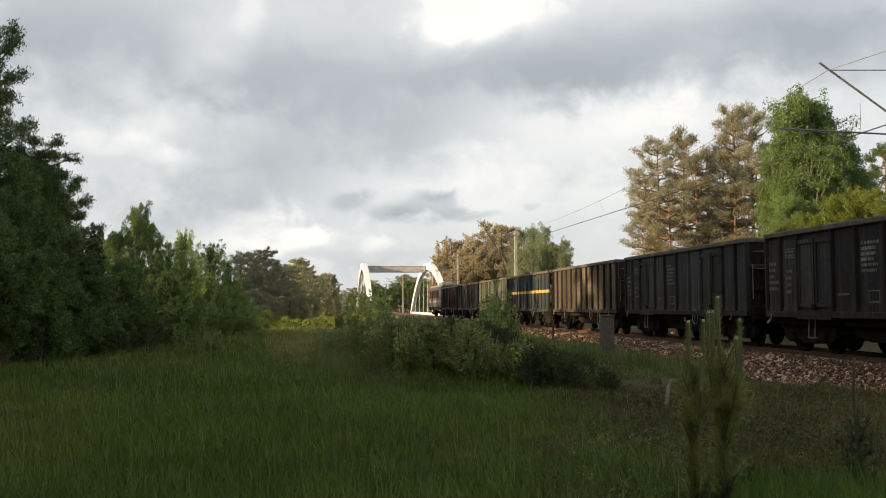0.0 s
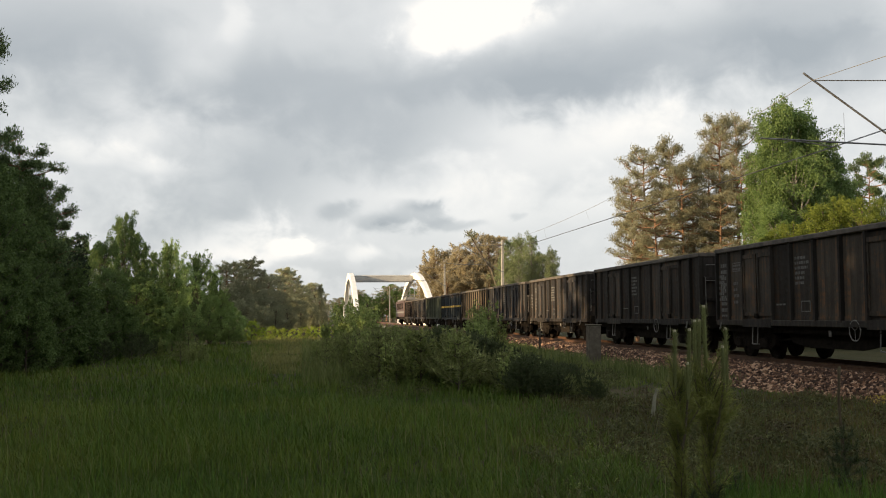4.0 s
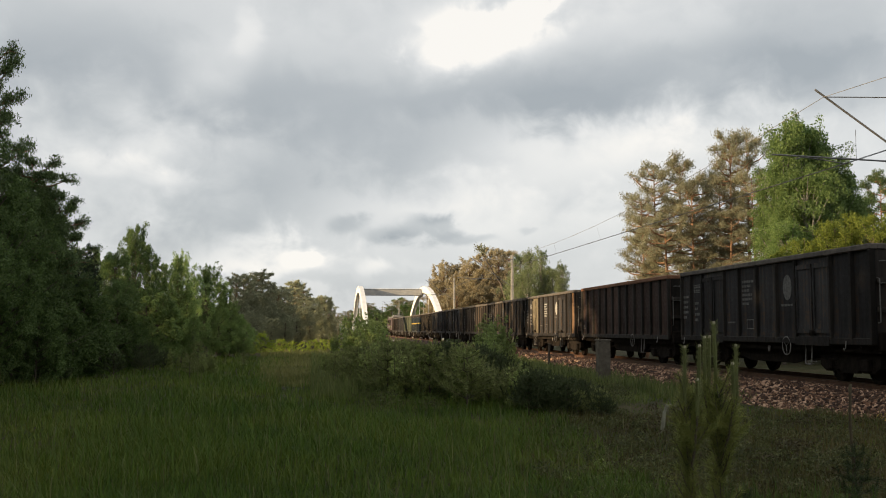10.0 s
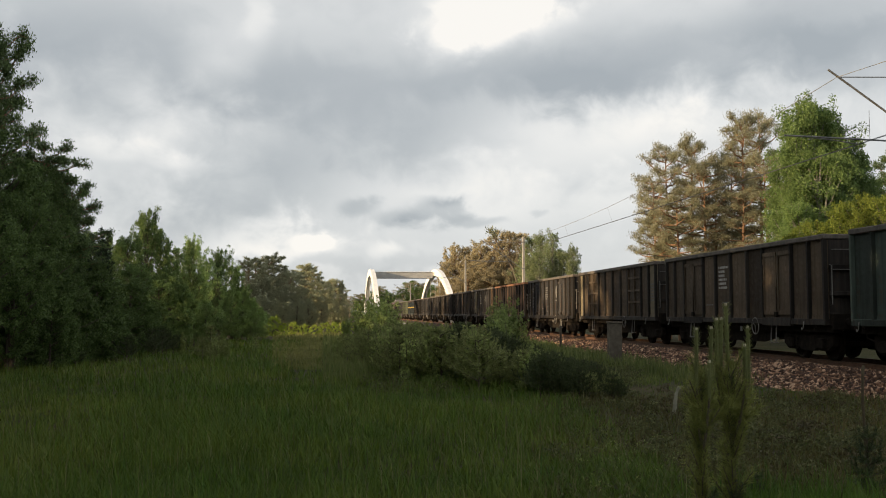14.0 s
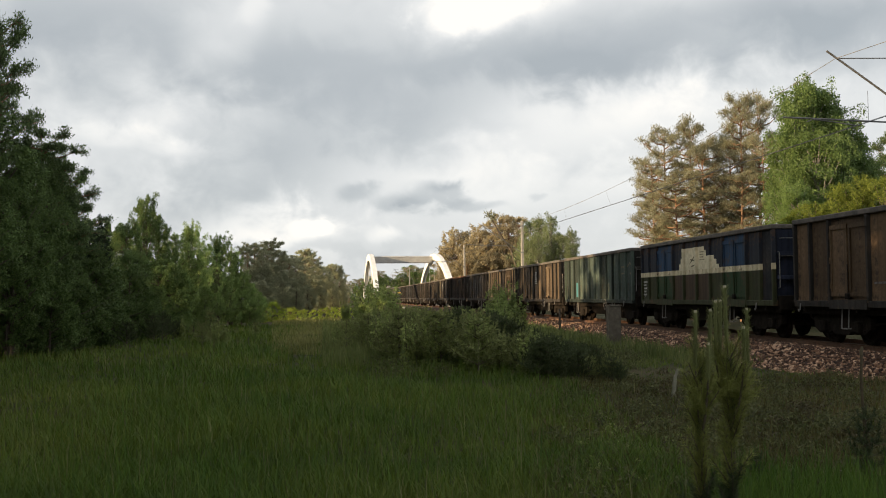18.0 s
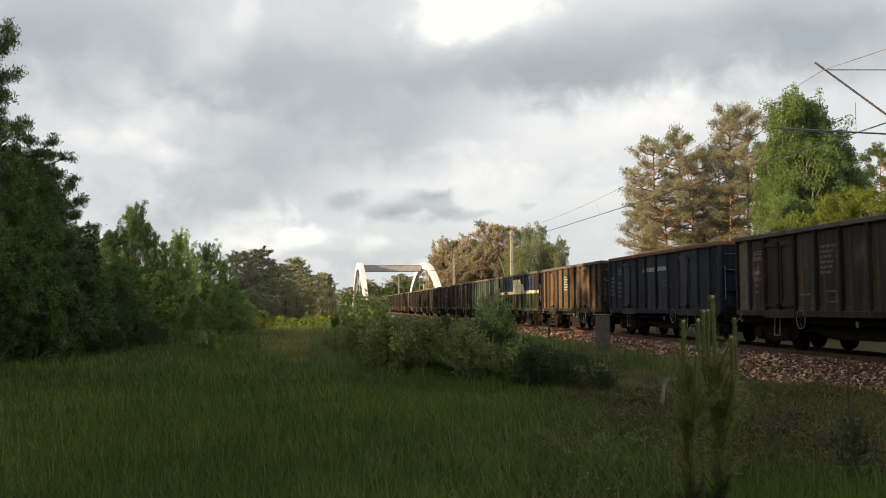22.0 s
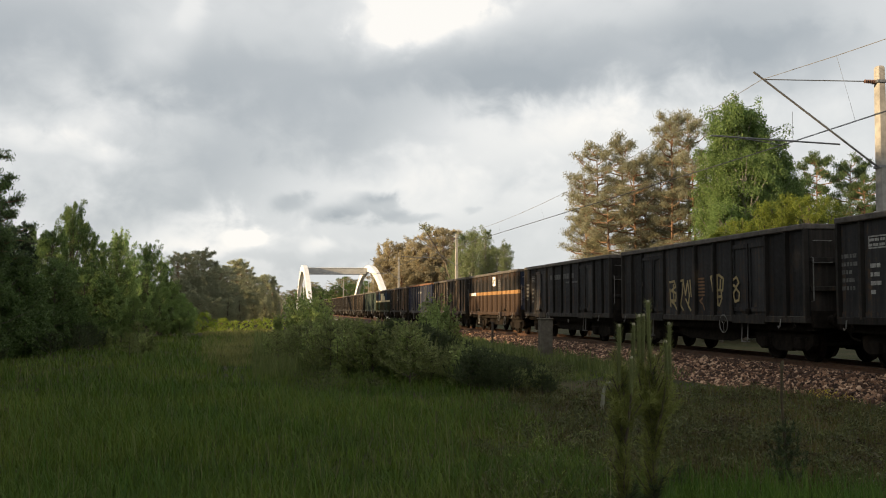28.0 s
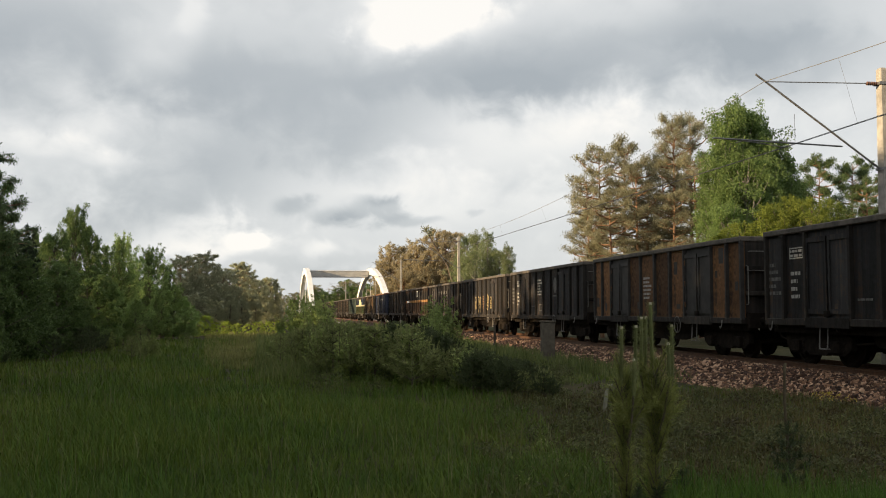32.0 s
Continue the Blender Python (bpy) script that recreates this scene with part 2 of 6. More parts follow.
M_WEED = foliage("weed_leaves", (0.050, 0.062, 0.022), (0.180, 0.186, 0.074), 0.38)
M_DEAD = foliage("withered_growth", (0.042, 0.036, 0.016), (0.125, 0.105, 0.048), 0.25)
M_BLOOM = foliage("yellow_blossom", (0.45, 0.36, 0.05), (0.65, 0.52, 0.10), 0.3)
M_DRY = foliage("dry_grass_blades", (0.12, 0.125, 0.050), (0.27, 0.255, 0.12), 0.3)
M_BARK = plain("grey_brown_bark", (0.05, 0.04, 0.03), (0.14, 0.115, 0.09), 9, 0.95, 0, 0.9, (1, 1, 0.25))
M_PBARK = plain("orange_pine_bark", (0.10, 0.062, 0.040), (0.30, 0.170, 0.100), 7, 0.95, 0, 0.9, (1, 1, 0.3))
M_BBARK = plain("grey_birch_bark", (0.10, 0.095, 0.085), (0.28, 0.265, 0.24), 6, 0.8, 0, 0.4, (1, 1, 2.0))
M_STEEL = plain("dark_underframe_steel", (0.010, 0.009, 0.008), (0.026, 0.021, 0.017), 5, 0.9, 0.0, 0.4, (1, 1, 1), 0.03)
M_RAIL = plain("rusty_rail_steel", (0.07, 0.035, 0.02), (0.16, 0.085, 0.05), 8, 0.6, 0.5, 0.2)
M_WHEEL = plain("brown_wheel_steel", (0.010, 0.008, 0.0065), (0.028, 0.019, 0.013), 7, 0.8, 0.1, 0.2, (1, 1, 1), 0.08)
M_CONC = plain("weathered_concrete", (0.20, 0.19, 0.17), (0.40, 0.38, 0.34), 3, 0.92, 0, 0.5)
# concrete darkened so that the post carries shade in its colour
M_POST = plain("shade_dark_concrete", (0.070, 0.060, 0.046), (0.160, 0.140, 0.110), 5, 0.95, 0, 0.6)
M_WHITE = plain("white_bridge_paint", (0.62, 0.61, 0.58), (0.80, 0.79, 0.76), 0.8, 0.5, 0, 0.1)
# grey that stands for the shaded face of the portal beam
M_BEAMSHADE = plain("shade_grey_bridge_paint", (0.30, 0.30, 0.295), (0.42, 0.42, 0.41), 0.9, 0.55, 0, 0.1)
M_GALV = plain("galvanised_tube", (0.12, 0.12, 0.12), (0.26, 0.26, 0.26), 10, 0.5, 0.6, 0.1)
M_WIRE = plain("dark_wire", (0.07, 0.07, 0.07), (0.13, 0.13, 0.12), 3, 0.5, 0.6, 0.0)
M_MESS = plain("dull_bronze_wire", (0.14, 0.13, 0.11), (0.24, 0.22, 0.19), 3, 0.6, 0.4, 0.0)
M_CERAM = plain("brown_insulator", (0.08, 0.04, 0.03), (0.15, 0.09, 0.07), 10, 0.3, 0, 0.0)
M_LETTER = plain("faded_white_lettering", (0.18, 0.175, 0.16), (0.46, 0.45, 0.42), 14, 0.8, 0, 0.0)
M_CREAM = plain("cream_paint_band", (0.44, 0.39, 0.26), (0.70, 0.63, 0.45), 5, 0.7, 0, 0.1)
M_GRAF = plain("sand_spray_paint", (0.24, 0.185, 0.085), (0.42, 0.33, 0.17), 9, 0.8, 0, 0.0)
M_STONE = Mat("ballast_stone", 0.9)
M_STONE.colour(M_STONE.ramp(M_STONE.island(), (0.0, (0.022, 0.012, 0.009)), (0.5, (0.084, 0.045, 0.028)), (0.78, (0.265, 0.148, 0.088)), (1.0, (0.60, 0.405, 0.27))))
M_STONE = M_STONE.m
M_BED = plain("ballast_bed", (0.022, 0.013, 0.009), (0.075, 0.045, 0.030), 14, 0.95, 0, 1.0)
M_SLEEP = plain("oiled_timber", (0.06, 0.045, 0.035), (0.14, 0.105, 0.08), 6, 0.9, 0, 0.5, (0.2, 1, 1))


def earth():
    m = Mat("meadow_soil", 0.95, 0, 0.1)
    a = m.noise(0.25, 5, 0.6)
    b = m.noise(3.0, 6, 0.7)
    c = m.ramp(a, (0.35, (0.035, 0.037, 0.014)), (0.55, (0.056, 0.052, 0.023)), (0.72, (0.088, 0.069, 0.038)))
    m.colour(m.mix(0.6, c, m.ramp(b, (0.3, (0.35, 0.35, 0.35)), (0.7, (1.1, 1.1, 1.0))), "MULTIPLY"))
    m.bump(b, 0.8, 0.06)
    return m.m


M_EARTH = earth()

# ---------------------------------------------------------------- mesh tools


def part(name, data, material, parent=None, label="", at=None):
    """Link a bmesh, or a mesh that is already there, as one object."""
    if isinstance(data, bmesh.types.BMesh):
        me = bpy.data.meshes.new(name)
        data.to_mesh(me)
        data.free()
        me.materials.append(material)
    else:
        me = data
        if material and not me.materials:
            me.materials.append(material)
    ob = new(name, me)
    if parent:
        ob.parent = parent
    if at is not None:
        ob.matrix_basis = at
    if label:
        ob["label"] = label
    return ob


def box(bm, x0, x1, y0, y1, z0, z1):
    v = [bm.verts.new((x, y, z)) for z in (z0, z1) for x, y in ((x0, y0), (x1, y0), (x1, y1), (x0, y1))]
    for f in ((3, 2, 1, 0), (4, 5, 6, 7), (0, 1, 5, 4), (1, 2, 6, 5), (2, 3, 7, 6), (3, 0, 4, 7)):
        bm.faces.new([v[i] for i in f])
    return v


def boxes(*spans):
    bm = bmesh.new()
    for s in spans:
        box(bm, *s)
    return bm


def soft(bm, w=0.01):
    bmesh.ops.bevel(bm, geom=list(bm.edges), offset=w, segments=1, affect="EDGES")
    return bm


def prism(bm, profile, axis, a, b):
    """A closed profile of (u, v) pushed along an axis from a to b."""
    def put(u, v, w):
        return {"x": (w, u, v), "y": (u, w, v), "z": (u, v, w)}[axis]
    p = [bm.verts.new(put(u, v, a)) for u, v in profile]
    q = [bm.verts.new(put(u, v, b)) for u, v in profile]
    n = len(p)
    bm.faces.new(p)
    bm.faces.new(q[::-1])
    for i in range(n):
        bm.faces.new((p[i], q[i], q[(i + 1) % n], p[(i + 1) % n]))
    return bm


def tube(bm, pts, rad, sides=6):
    """A round bar along a line of points; rad is one radius or one for each point."""
    pts = [Vector(p) for p in pts]
    rads = rad if isinstance(rad, (list, tuple)) else [rad] * len(pts)
    rings = []
    for i, p in enumerate(pts):
        d = (pts[min(i + 1, len(pts) - 1)] - pts[max(i - 1, 0)]).normalized()
        a = d.orthogonal().normalized()
        if abs(d.z) < 0.9:
            a = Vector((0, 0, 1)).cross(d).normalized()
        b = d.cross(a)
        rings.append([bm.verts.new(p + (a * math.cos(t) + b * math.sin(t)) * rads[i]) for t in (math.tau * k / sides for k in range(sides))])
    for r0, r1 in zip(rings, rings[1:]):
        for k in range(sides):
            bm.faces.new((r0[k], r0[(k + 1) % sides], r1[(k + 1) % sides], r1[k]))
    bm.faces.new(rings[0][::-1])
    bm.faces.new(rings[-1])
    return bm


def lathe(bm, profile, axis_at, sides=20):
    """Turn a profile of (radius, y) about a line along y through axis_at."""
    c = Vector(axis_at)
    rings = [[bm.verts.new(c + Vector((r * math.cos(t), y, r * math.sin(t)))) for t in (math.tau * k / sides for k in range(sides))] for r, y in profile]
    for r0, r1 in zip(rings, rings[1:]):
        for k in range(sides):
            bm.faces.new((r0[k], r1[k], r1[(k + 1) % sides], r0[(k + 1) % sides]))
    bm.faces.new(rings[0])
    bm.faces.new(rings[-1][::-1])
    return bm


def sheet(name, verts, faces, material):
    """A mesh from arrays: verts n x 3, faces m x k."""
    me = bpy.data.meshes.new(name)
    verts = np.asarray(verts, np.float32)
    faces = np.asarray(faces, np.int32)
    k = faces.shape[1]
    me.vertices.add(len(verts))
    me.vertices.foreach_set("co", verts.ravel())
    me.loops.add(faces.size)
    me.loops.foreach_set("vertex_index", faces.ravel())
    me.polygons.add(len(faces))
    me.polygons.foreach_set("loop_start", np.arange(0, faces.size, k, dtype=np.int32))
    me.update(calc_edges=True)
    me.materials.append(material)
    return me


def unit(v):
    return v / np.maximum(np.linalg.norm(v, axis=-1, keepdims=True), 1e-9)


def leaves(rng, centres, radii, count, size, flat=1.0, long=1.0, lift=0.0, droop=0.0):
    """Small four-sided leaf sprays scattered in ellipsoids round the centres."""
    n = len(centres)
    w = radii.max(axis=1) ** 2
    pick = rng.choice(n, count, p=w / w.sum())
    d = unit(rng.normal(size=(count, 3)))
    rad = rng.random(count) ** 0.45
    p = centres[pick] + d * rad[:, None] * radii[pick]
    p[:, 2] -= droop * rad * radii[pick, 2]
    nrm = unit(rng.normal(size=(count, 3)) + d * 0.9 + np.array([0, 0, lift]))
    nrm[:, 2] *= flat
    nrm = unit(nrm)
    a = unit(np.cross(nrm, rng.normal(size=(count, 3))))
    b = np.cross(nrm, a)
    s = size * (0.55 + 0.9 * rng.random(count))[:, None]
    fold = nrm * s * 0.25
    v = np.stack([p - a * s * long, p - b * s * 0.55 + fold, p + a * s * long, p + b * s * 0.55 + fold], 1).reshape(-1, 3)
    f = np.arange(count * 4).reshape(-1, 4)
    return v, f


# ---------------------------------------------------------------- the ground and the line
HEAD = radians(7.53)                       # bearing of the line, to the left of +y
WAY = Vector((-math.sin(HEAD), math.cos(HEAD), 0))
SIDE = Vector((math.cos(HEAD), math.sin(HEAD), 0))      # to the right of the line
START = Vector((11.74, 20.0, 0))


def on_line(s, off=0.0, z=0.0):
    """A point s metres along the line, off metres to its right."""
    return START + WAY * s + SIDE * off + Vector((0, 0, z))


def line_pose(s, off=0.0, z=0.0):
    """x along the line, y to its left."""
    return Matrix.Translation(on_line(s, off, z)) @ pose(0, 0, 0, 0, 0, 90 + math.degrees(HEAD))


def ground_z(x, y):
    u = (x - START.x) * SIDE.x + (y - START.y) * SIDE.y
    low = np.exp(-((u + 1.0) / 7.0) ** 2) * -0.10
    wave = 0.05 * np.sin(x * 0.31 + 1.3) * np.cos(y * 0.23) + 0.03 * np.sin(x * 0.9 + y * 0.7)
    near = np.exp(-(np.hypot(x, y) / 90.0) ** 2)
    return low + wave * near


def make_ground():
    g = np.concatenate([-np.geomspace(2500, 45, 24), np.linspace(-44, 44, 111), np.geomspace(45, 2500, 24)])
    h = np.concatenate([-np.geomspace(2500, 16, 22), np.linspace(-15, 100, 145), np.geomspace(101, 2800, 28)])
    x, y = np.meshgrid(g, h)
    v = np.stack([x, y, ground_z(x, y)], -1).reshape(-1, 3)
    w = len(g)
    i = (np.arange(len(h) - 1)[:, None] * w + np.arange(w - 1)).ravel()
    me = sheet("ground", v, np.stack([i, i + 1, i + w + 1, i + w], 1), M_EARTH)
    for p in me.polygons:
        p.use_smooth = True
    tagged(new("ground", me), "grassy meadow soil along a railway line", "ground", kind="structure")


make_ground()

S0, S1 = -70, 420


def make_track():
    track = new("railway_track")
    tagged(track, "single railway track on a reddish stone ballast bed", "track", kind="structure")
    track.matrix_basis = line_pose(0)
    bm = bmesh.new()
    top, foot = RAIL_Z - 0.16, -0.14
    prism(bm, [(3.7, foot), (1.9, top), (-1.9, top), (-3.7, foot)], "x", S0, S1)
    part("ballast_bed", bm, M_BED, track)
    prof = [(-0.07, 0), (0.07, 0), (0.07, 0.015), (0.012, 0.035), (0.012, 0.12), (0.036, 0.13), (0.036, 0.16), (-0.036, 0.16), (-0.036, 0.13), (-0.012, 0.12), (-0.012, 0.035), (-0.07, 0.015)]
    for sy in (-0.753, 0.753):
        bm = bmesh.new()
        prism(bm, [(u + sy, v + RAIL_Z - 0.16) for u, v in prof], "x", S0, S1)
        part("rail", bm, M_RAIL, track)
    me = None
    for i in range(190):
        at = pose(-25 + 0.6 * i, 0, top - 0.06)
        if me is None:
            me = part("sleeper", soft(boxes((-0.13, 0.13, -1.3, 1.3, 0, 0.10)), 0.012), M_SLEEP, track, at=at).data
        else:
            part("sleeper", me, None, track, at=at)
    # loose stones on the shoulder
    rng = np.random.default_rng(5)
    n = 38000
    s = np.where(rng.random(n) < 0.72, rng.uniform(-14, 34, n), rng.uniform(34, 80, n))
    u = rng.uniform(0.95, 3.95, n)
    h = np.where(u < 1.9, top, top + (u - 1.9) / 1.8 * (foot - top))
    h = np.maximum(h, foot - 0.02)
    c = np.stack([s, u, h + 0.01], 1)
    r = rng.uniform(0.036, 0.078, n) * rng.uniform(0.7, 1.1, n)
    base = np.array([(1, 0, 0), (-1, 0, 0), (0, 1, 0), (0, -1, 0), (0, 0, 1), (0, 0, -1)], float)
    rot = unit(rng.normal(size=(n, 3)))
    q = unit(np.cross(rot, rng.normal(size=(n, 3))))
    w = np.cross(rot, q)
    basis = np.stack([rot, q, w], 1) * rng.uniform(0.6, 1.4, (n, 3, 1))
    v = np.einsum("ij,njk->nik", base, basis) * r[:, None, None] + c[:, None, :]
    f = np.array([(0, 2, 4), (2, 1, 4), (1, 3, 4), (3, 0, 4), (2, 0, 5), (1, 2, 5), (3, 1, 5), (0, 3, 5)])
    f = (np.arange(n)[:, None, None] * 6 + f).reshape(-1, 3)
    ob = new("ballast_stones", sheet("ballast_stones", v.reshape(-1, 3), f, M_STONE))
    ob.matrix_basis = line_pose(0)
    tagged(ob, "loose reddish-brown crushed stones on the track shoulder", "ballast", kind="stuff")


make_track()

# ---------------------------------------------------------------- arch bridge
BR_MID, BR_HALF = 164.0, 34.0


def arch_z(x, crown, base):
    return base + (crown - base) * (1 - (x / BR_HALF) ** 2)


def make_bridge():
    br = new("arch_bridge")
    tagged(br, "white steel tied-arch railway bridge with one portal beam", "bridge")
    br.matrix_basis = line_pose(BR_MID)
    n = 26
    crown, foot = RAIL_Z + 8.6, RAIL_Z - 0.2
    for off, nm in ((-3.85, "arch"), (7.95, "arch")):
        bm = bmesh.new()
        rows = []
        for i in range(n + 1):
            x = -BR_HALF + 2 * BR_HALF * i / n
            z = arch_z(x, crown, foot)
            slope = math.atan(-2 * x / BR_HALF ** 2 * (crown - foot))
            dx, dz = -math.sin(slope) * 0.58, math.cos(slope) * 0.58
            rows.append([bm.verts.new((x + k * dx, off + w, z + k * dz)) for k, w in ((1, -0.36), (1, 0.36), (-1, 0.36), (-1, -0.36))])
        for a, b in zip(rows, rows[1:]):
            for k in range(4):
                bm.faces.new((a[k], a[(k + 1) % 4], b[(k + 1) % 4], b[k]))
        bm.faces.new(rows[0])
        bm.faces.new(rows[-1][::-1])
        part(nm, bm, M_WHITE, br)
        for i in range(1, 8):
            x = -BR_HALF + 2 * BR_HALF * i / 8
            part("hanger", tube(bmesh.new(), [(x, off, foot), (x, off, arch_z(x, crown, foot) - 0.4)], 0.035), M_WHITE, br)
        part("edge_girder", soft(boxes((-BR_HALF - 0.6, BR_HALF + 0.6, off - 0.4, off + 0.4, -0.5, RAIL_Z + 0.15)), 0.04), M_WHITE, br)
    # shade painted on: grey beam face, white upper edge, dark lower edge
    part("portal_beam", soft(boxes((-0.9, 0.9, -3.35, 7.45, crown - 1.0, crown + 0.08)), 0.03), M_BEAMSHADE, br, "steel portal beam, shade painted on in grey")
    for z in (crown - 1.06, crown + 0.085):
        part("beam_flange", soft(boxes((-1.0, 1.0, -3.35, 7.45, z, z + 0.07)), 0.01), M_WHITE if z > crown else M_GALV, br)
    part("deck", boxes((-BR_HALF, BR_HALF, -3.4, 7.5, -0.45, 0.02)), M_CONC, br)


make_bridge()

# ---------------------------------------------------------------- the goods train
LENGTH = 14.01
B0, B1 = 0.70, 13.34            # ends of the wagon's box
TOP, SOLE = 3.39, 0.97          # rim and lower edge of the side, above the rails
HALF_W = 1.45
RIBS = (1.62, 2.66, 4.56, 5.72, 7.02, 8.32, 9.48, 11.38, 12.42)
EVEN = (1.70, 2.77, 3.83, 4.90, 5.97, 7.02, 8.07, 9.14, 10.21, 11.27, 12.34)
WHEEL_R = 0.46


def make_bogie(parent, x):
    b = part("bogie", boxes((-0.3, 0.3, -1.0, 1.0, 0.45, 0.72)), M_STEEL, parent, at=pose(x, 0, 0))
    for sy in (-1.0, 1.0):
        bm = bmesh.new()
        prism(bm, [(-1.48, 0.70), (-1.44, 0.42), (-1.15, 0.27), (-0.65, 0.27), (-0.5, 0.34), (-0.36, 0.25), (0.36, 0.25), (0.5, 0.34), (0.65, 0.27), (1.15, 0.27), (1.44, 0.42), (1.48, 0.70), (0.9, 0.84), (-0.9, 0.84)], "y", sy - 0.07, sy + 0.07)
        part("side_frame", bm, M_STEEL, b)
        for ax in (-0.9, 0.9):
            bm = soft(boxes((ax - 0.17, ax + 0.17, sy - 0.13 + 0.05 * sy, sy + 0.13 + 0.05 * sy, 0.31, 0.61)), 0.03)
            part("axle_box", bm, M_STEEL, b)
            for k in (-0.27, 0.27):
                part("spring", lathe_z(bmesh.new(), 0.075, 0.36, 0.60, (ax + k, sy * 1.03, 0)), M_STEEL, b)
    for ax in (-0.9, 0.9):
        bm = bmesh.new()
        tube(bm, [(0, -1.0, 0), (0, 1.0, 0)], 0.075, 8)
        for sy in (-0.753, 0.753):
            o = 1 if sy > 0 else -1
            lathe(bm, [(0.09, sy - o * 0.09), (0.36, sy - o * 0.05), (0.49, sy - o * 0.08), (0.49, sy - o * 0.045), (WHEEL_R, sy - o * 0.035), (WHEEL_R - 0.005, sy + o * 0.06), (0.40, sy + o * 0.06), (0.37, sy + o * 0.02), (0.17, sy + o * 0.03), (0.12, sy + o * 0.09)], (0, 0, 0), 24)
            for k in range(4):
                a = math.tau * k / 4
                c = Vector((0.27 * math.cos(a), sy + o * 0.035, 0.27 * math.sin(a)))
                tube(bm, [c - Vector((0, 0.02, 0)), c + Vector((0, 0.02, 0))], 0.035, 6)
        part("wheelset", bm, M_WHEEL, b, at=pose(ax, 0, WHEEL_R))
    return b


def lathe_z(bm, r, z0, z1, at, rings=4, sides=8):
    prof = []
    for i in range(rings):
        z = z0 + (z1 - z0) * i / rings
        d = (z1 - z0) / rings
        prof += [(r, z + 0.1 * d), (r, z + 0.55 * d), (r * 0.75, z + 0.62 * d), (r * 0.75, z + 0.98 * d)]
    rows = [[bm.verts.new((at[0] + q * math.cos(math.tau * k / sides), at[1] + q * math.sin(math.tau * k / sides), z)) for k in range(sides)] for q, z in prof]
    for a, b in zip(rows, rows[1:]):
        for k in range(sides):
            bm.faces.new((a[k], a[(k + 1) % sides], b[(k + 1) % sides], b[k]))
    bm.faces.new(rows[0][::-1])
    bm.faces.new(rows[-1])
    return bm


def ring(bm, c, r, thick, sides=18):
    """A hoop in the x-z plane."""
    pts = [(c[0] + r * math.cos(math.tau * k / sides), c[1], c[2] + r * math.sin(math.tau * k / sides)) for k in range(sides + 1)]
    return tube(bm, pts, thick, 5)


def rib_mesh():
    bm = bmesh.new()
    prism(bm, [(-0.070, 0.0), (-0.042, 0.10), (0.042, 0.10), (0.070, 0.0)], "z", SOLE + 0.12, TOP - 0.14)
    return bm


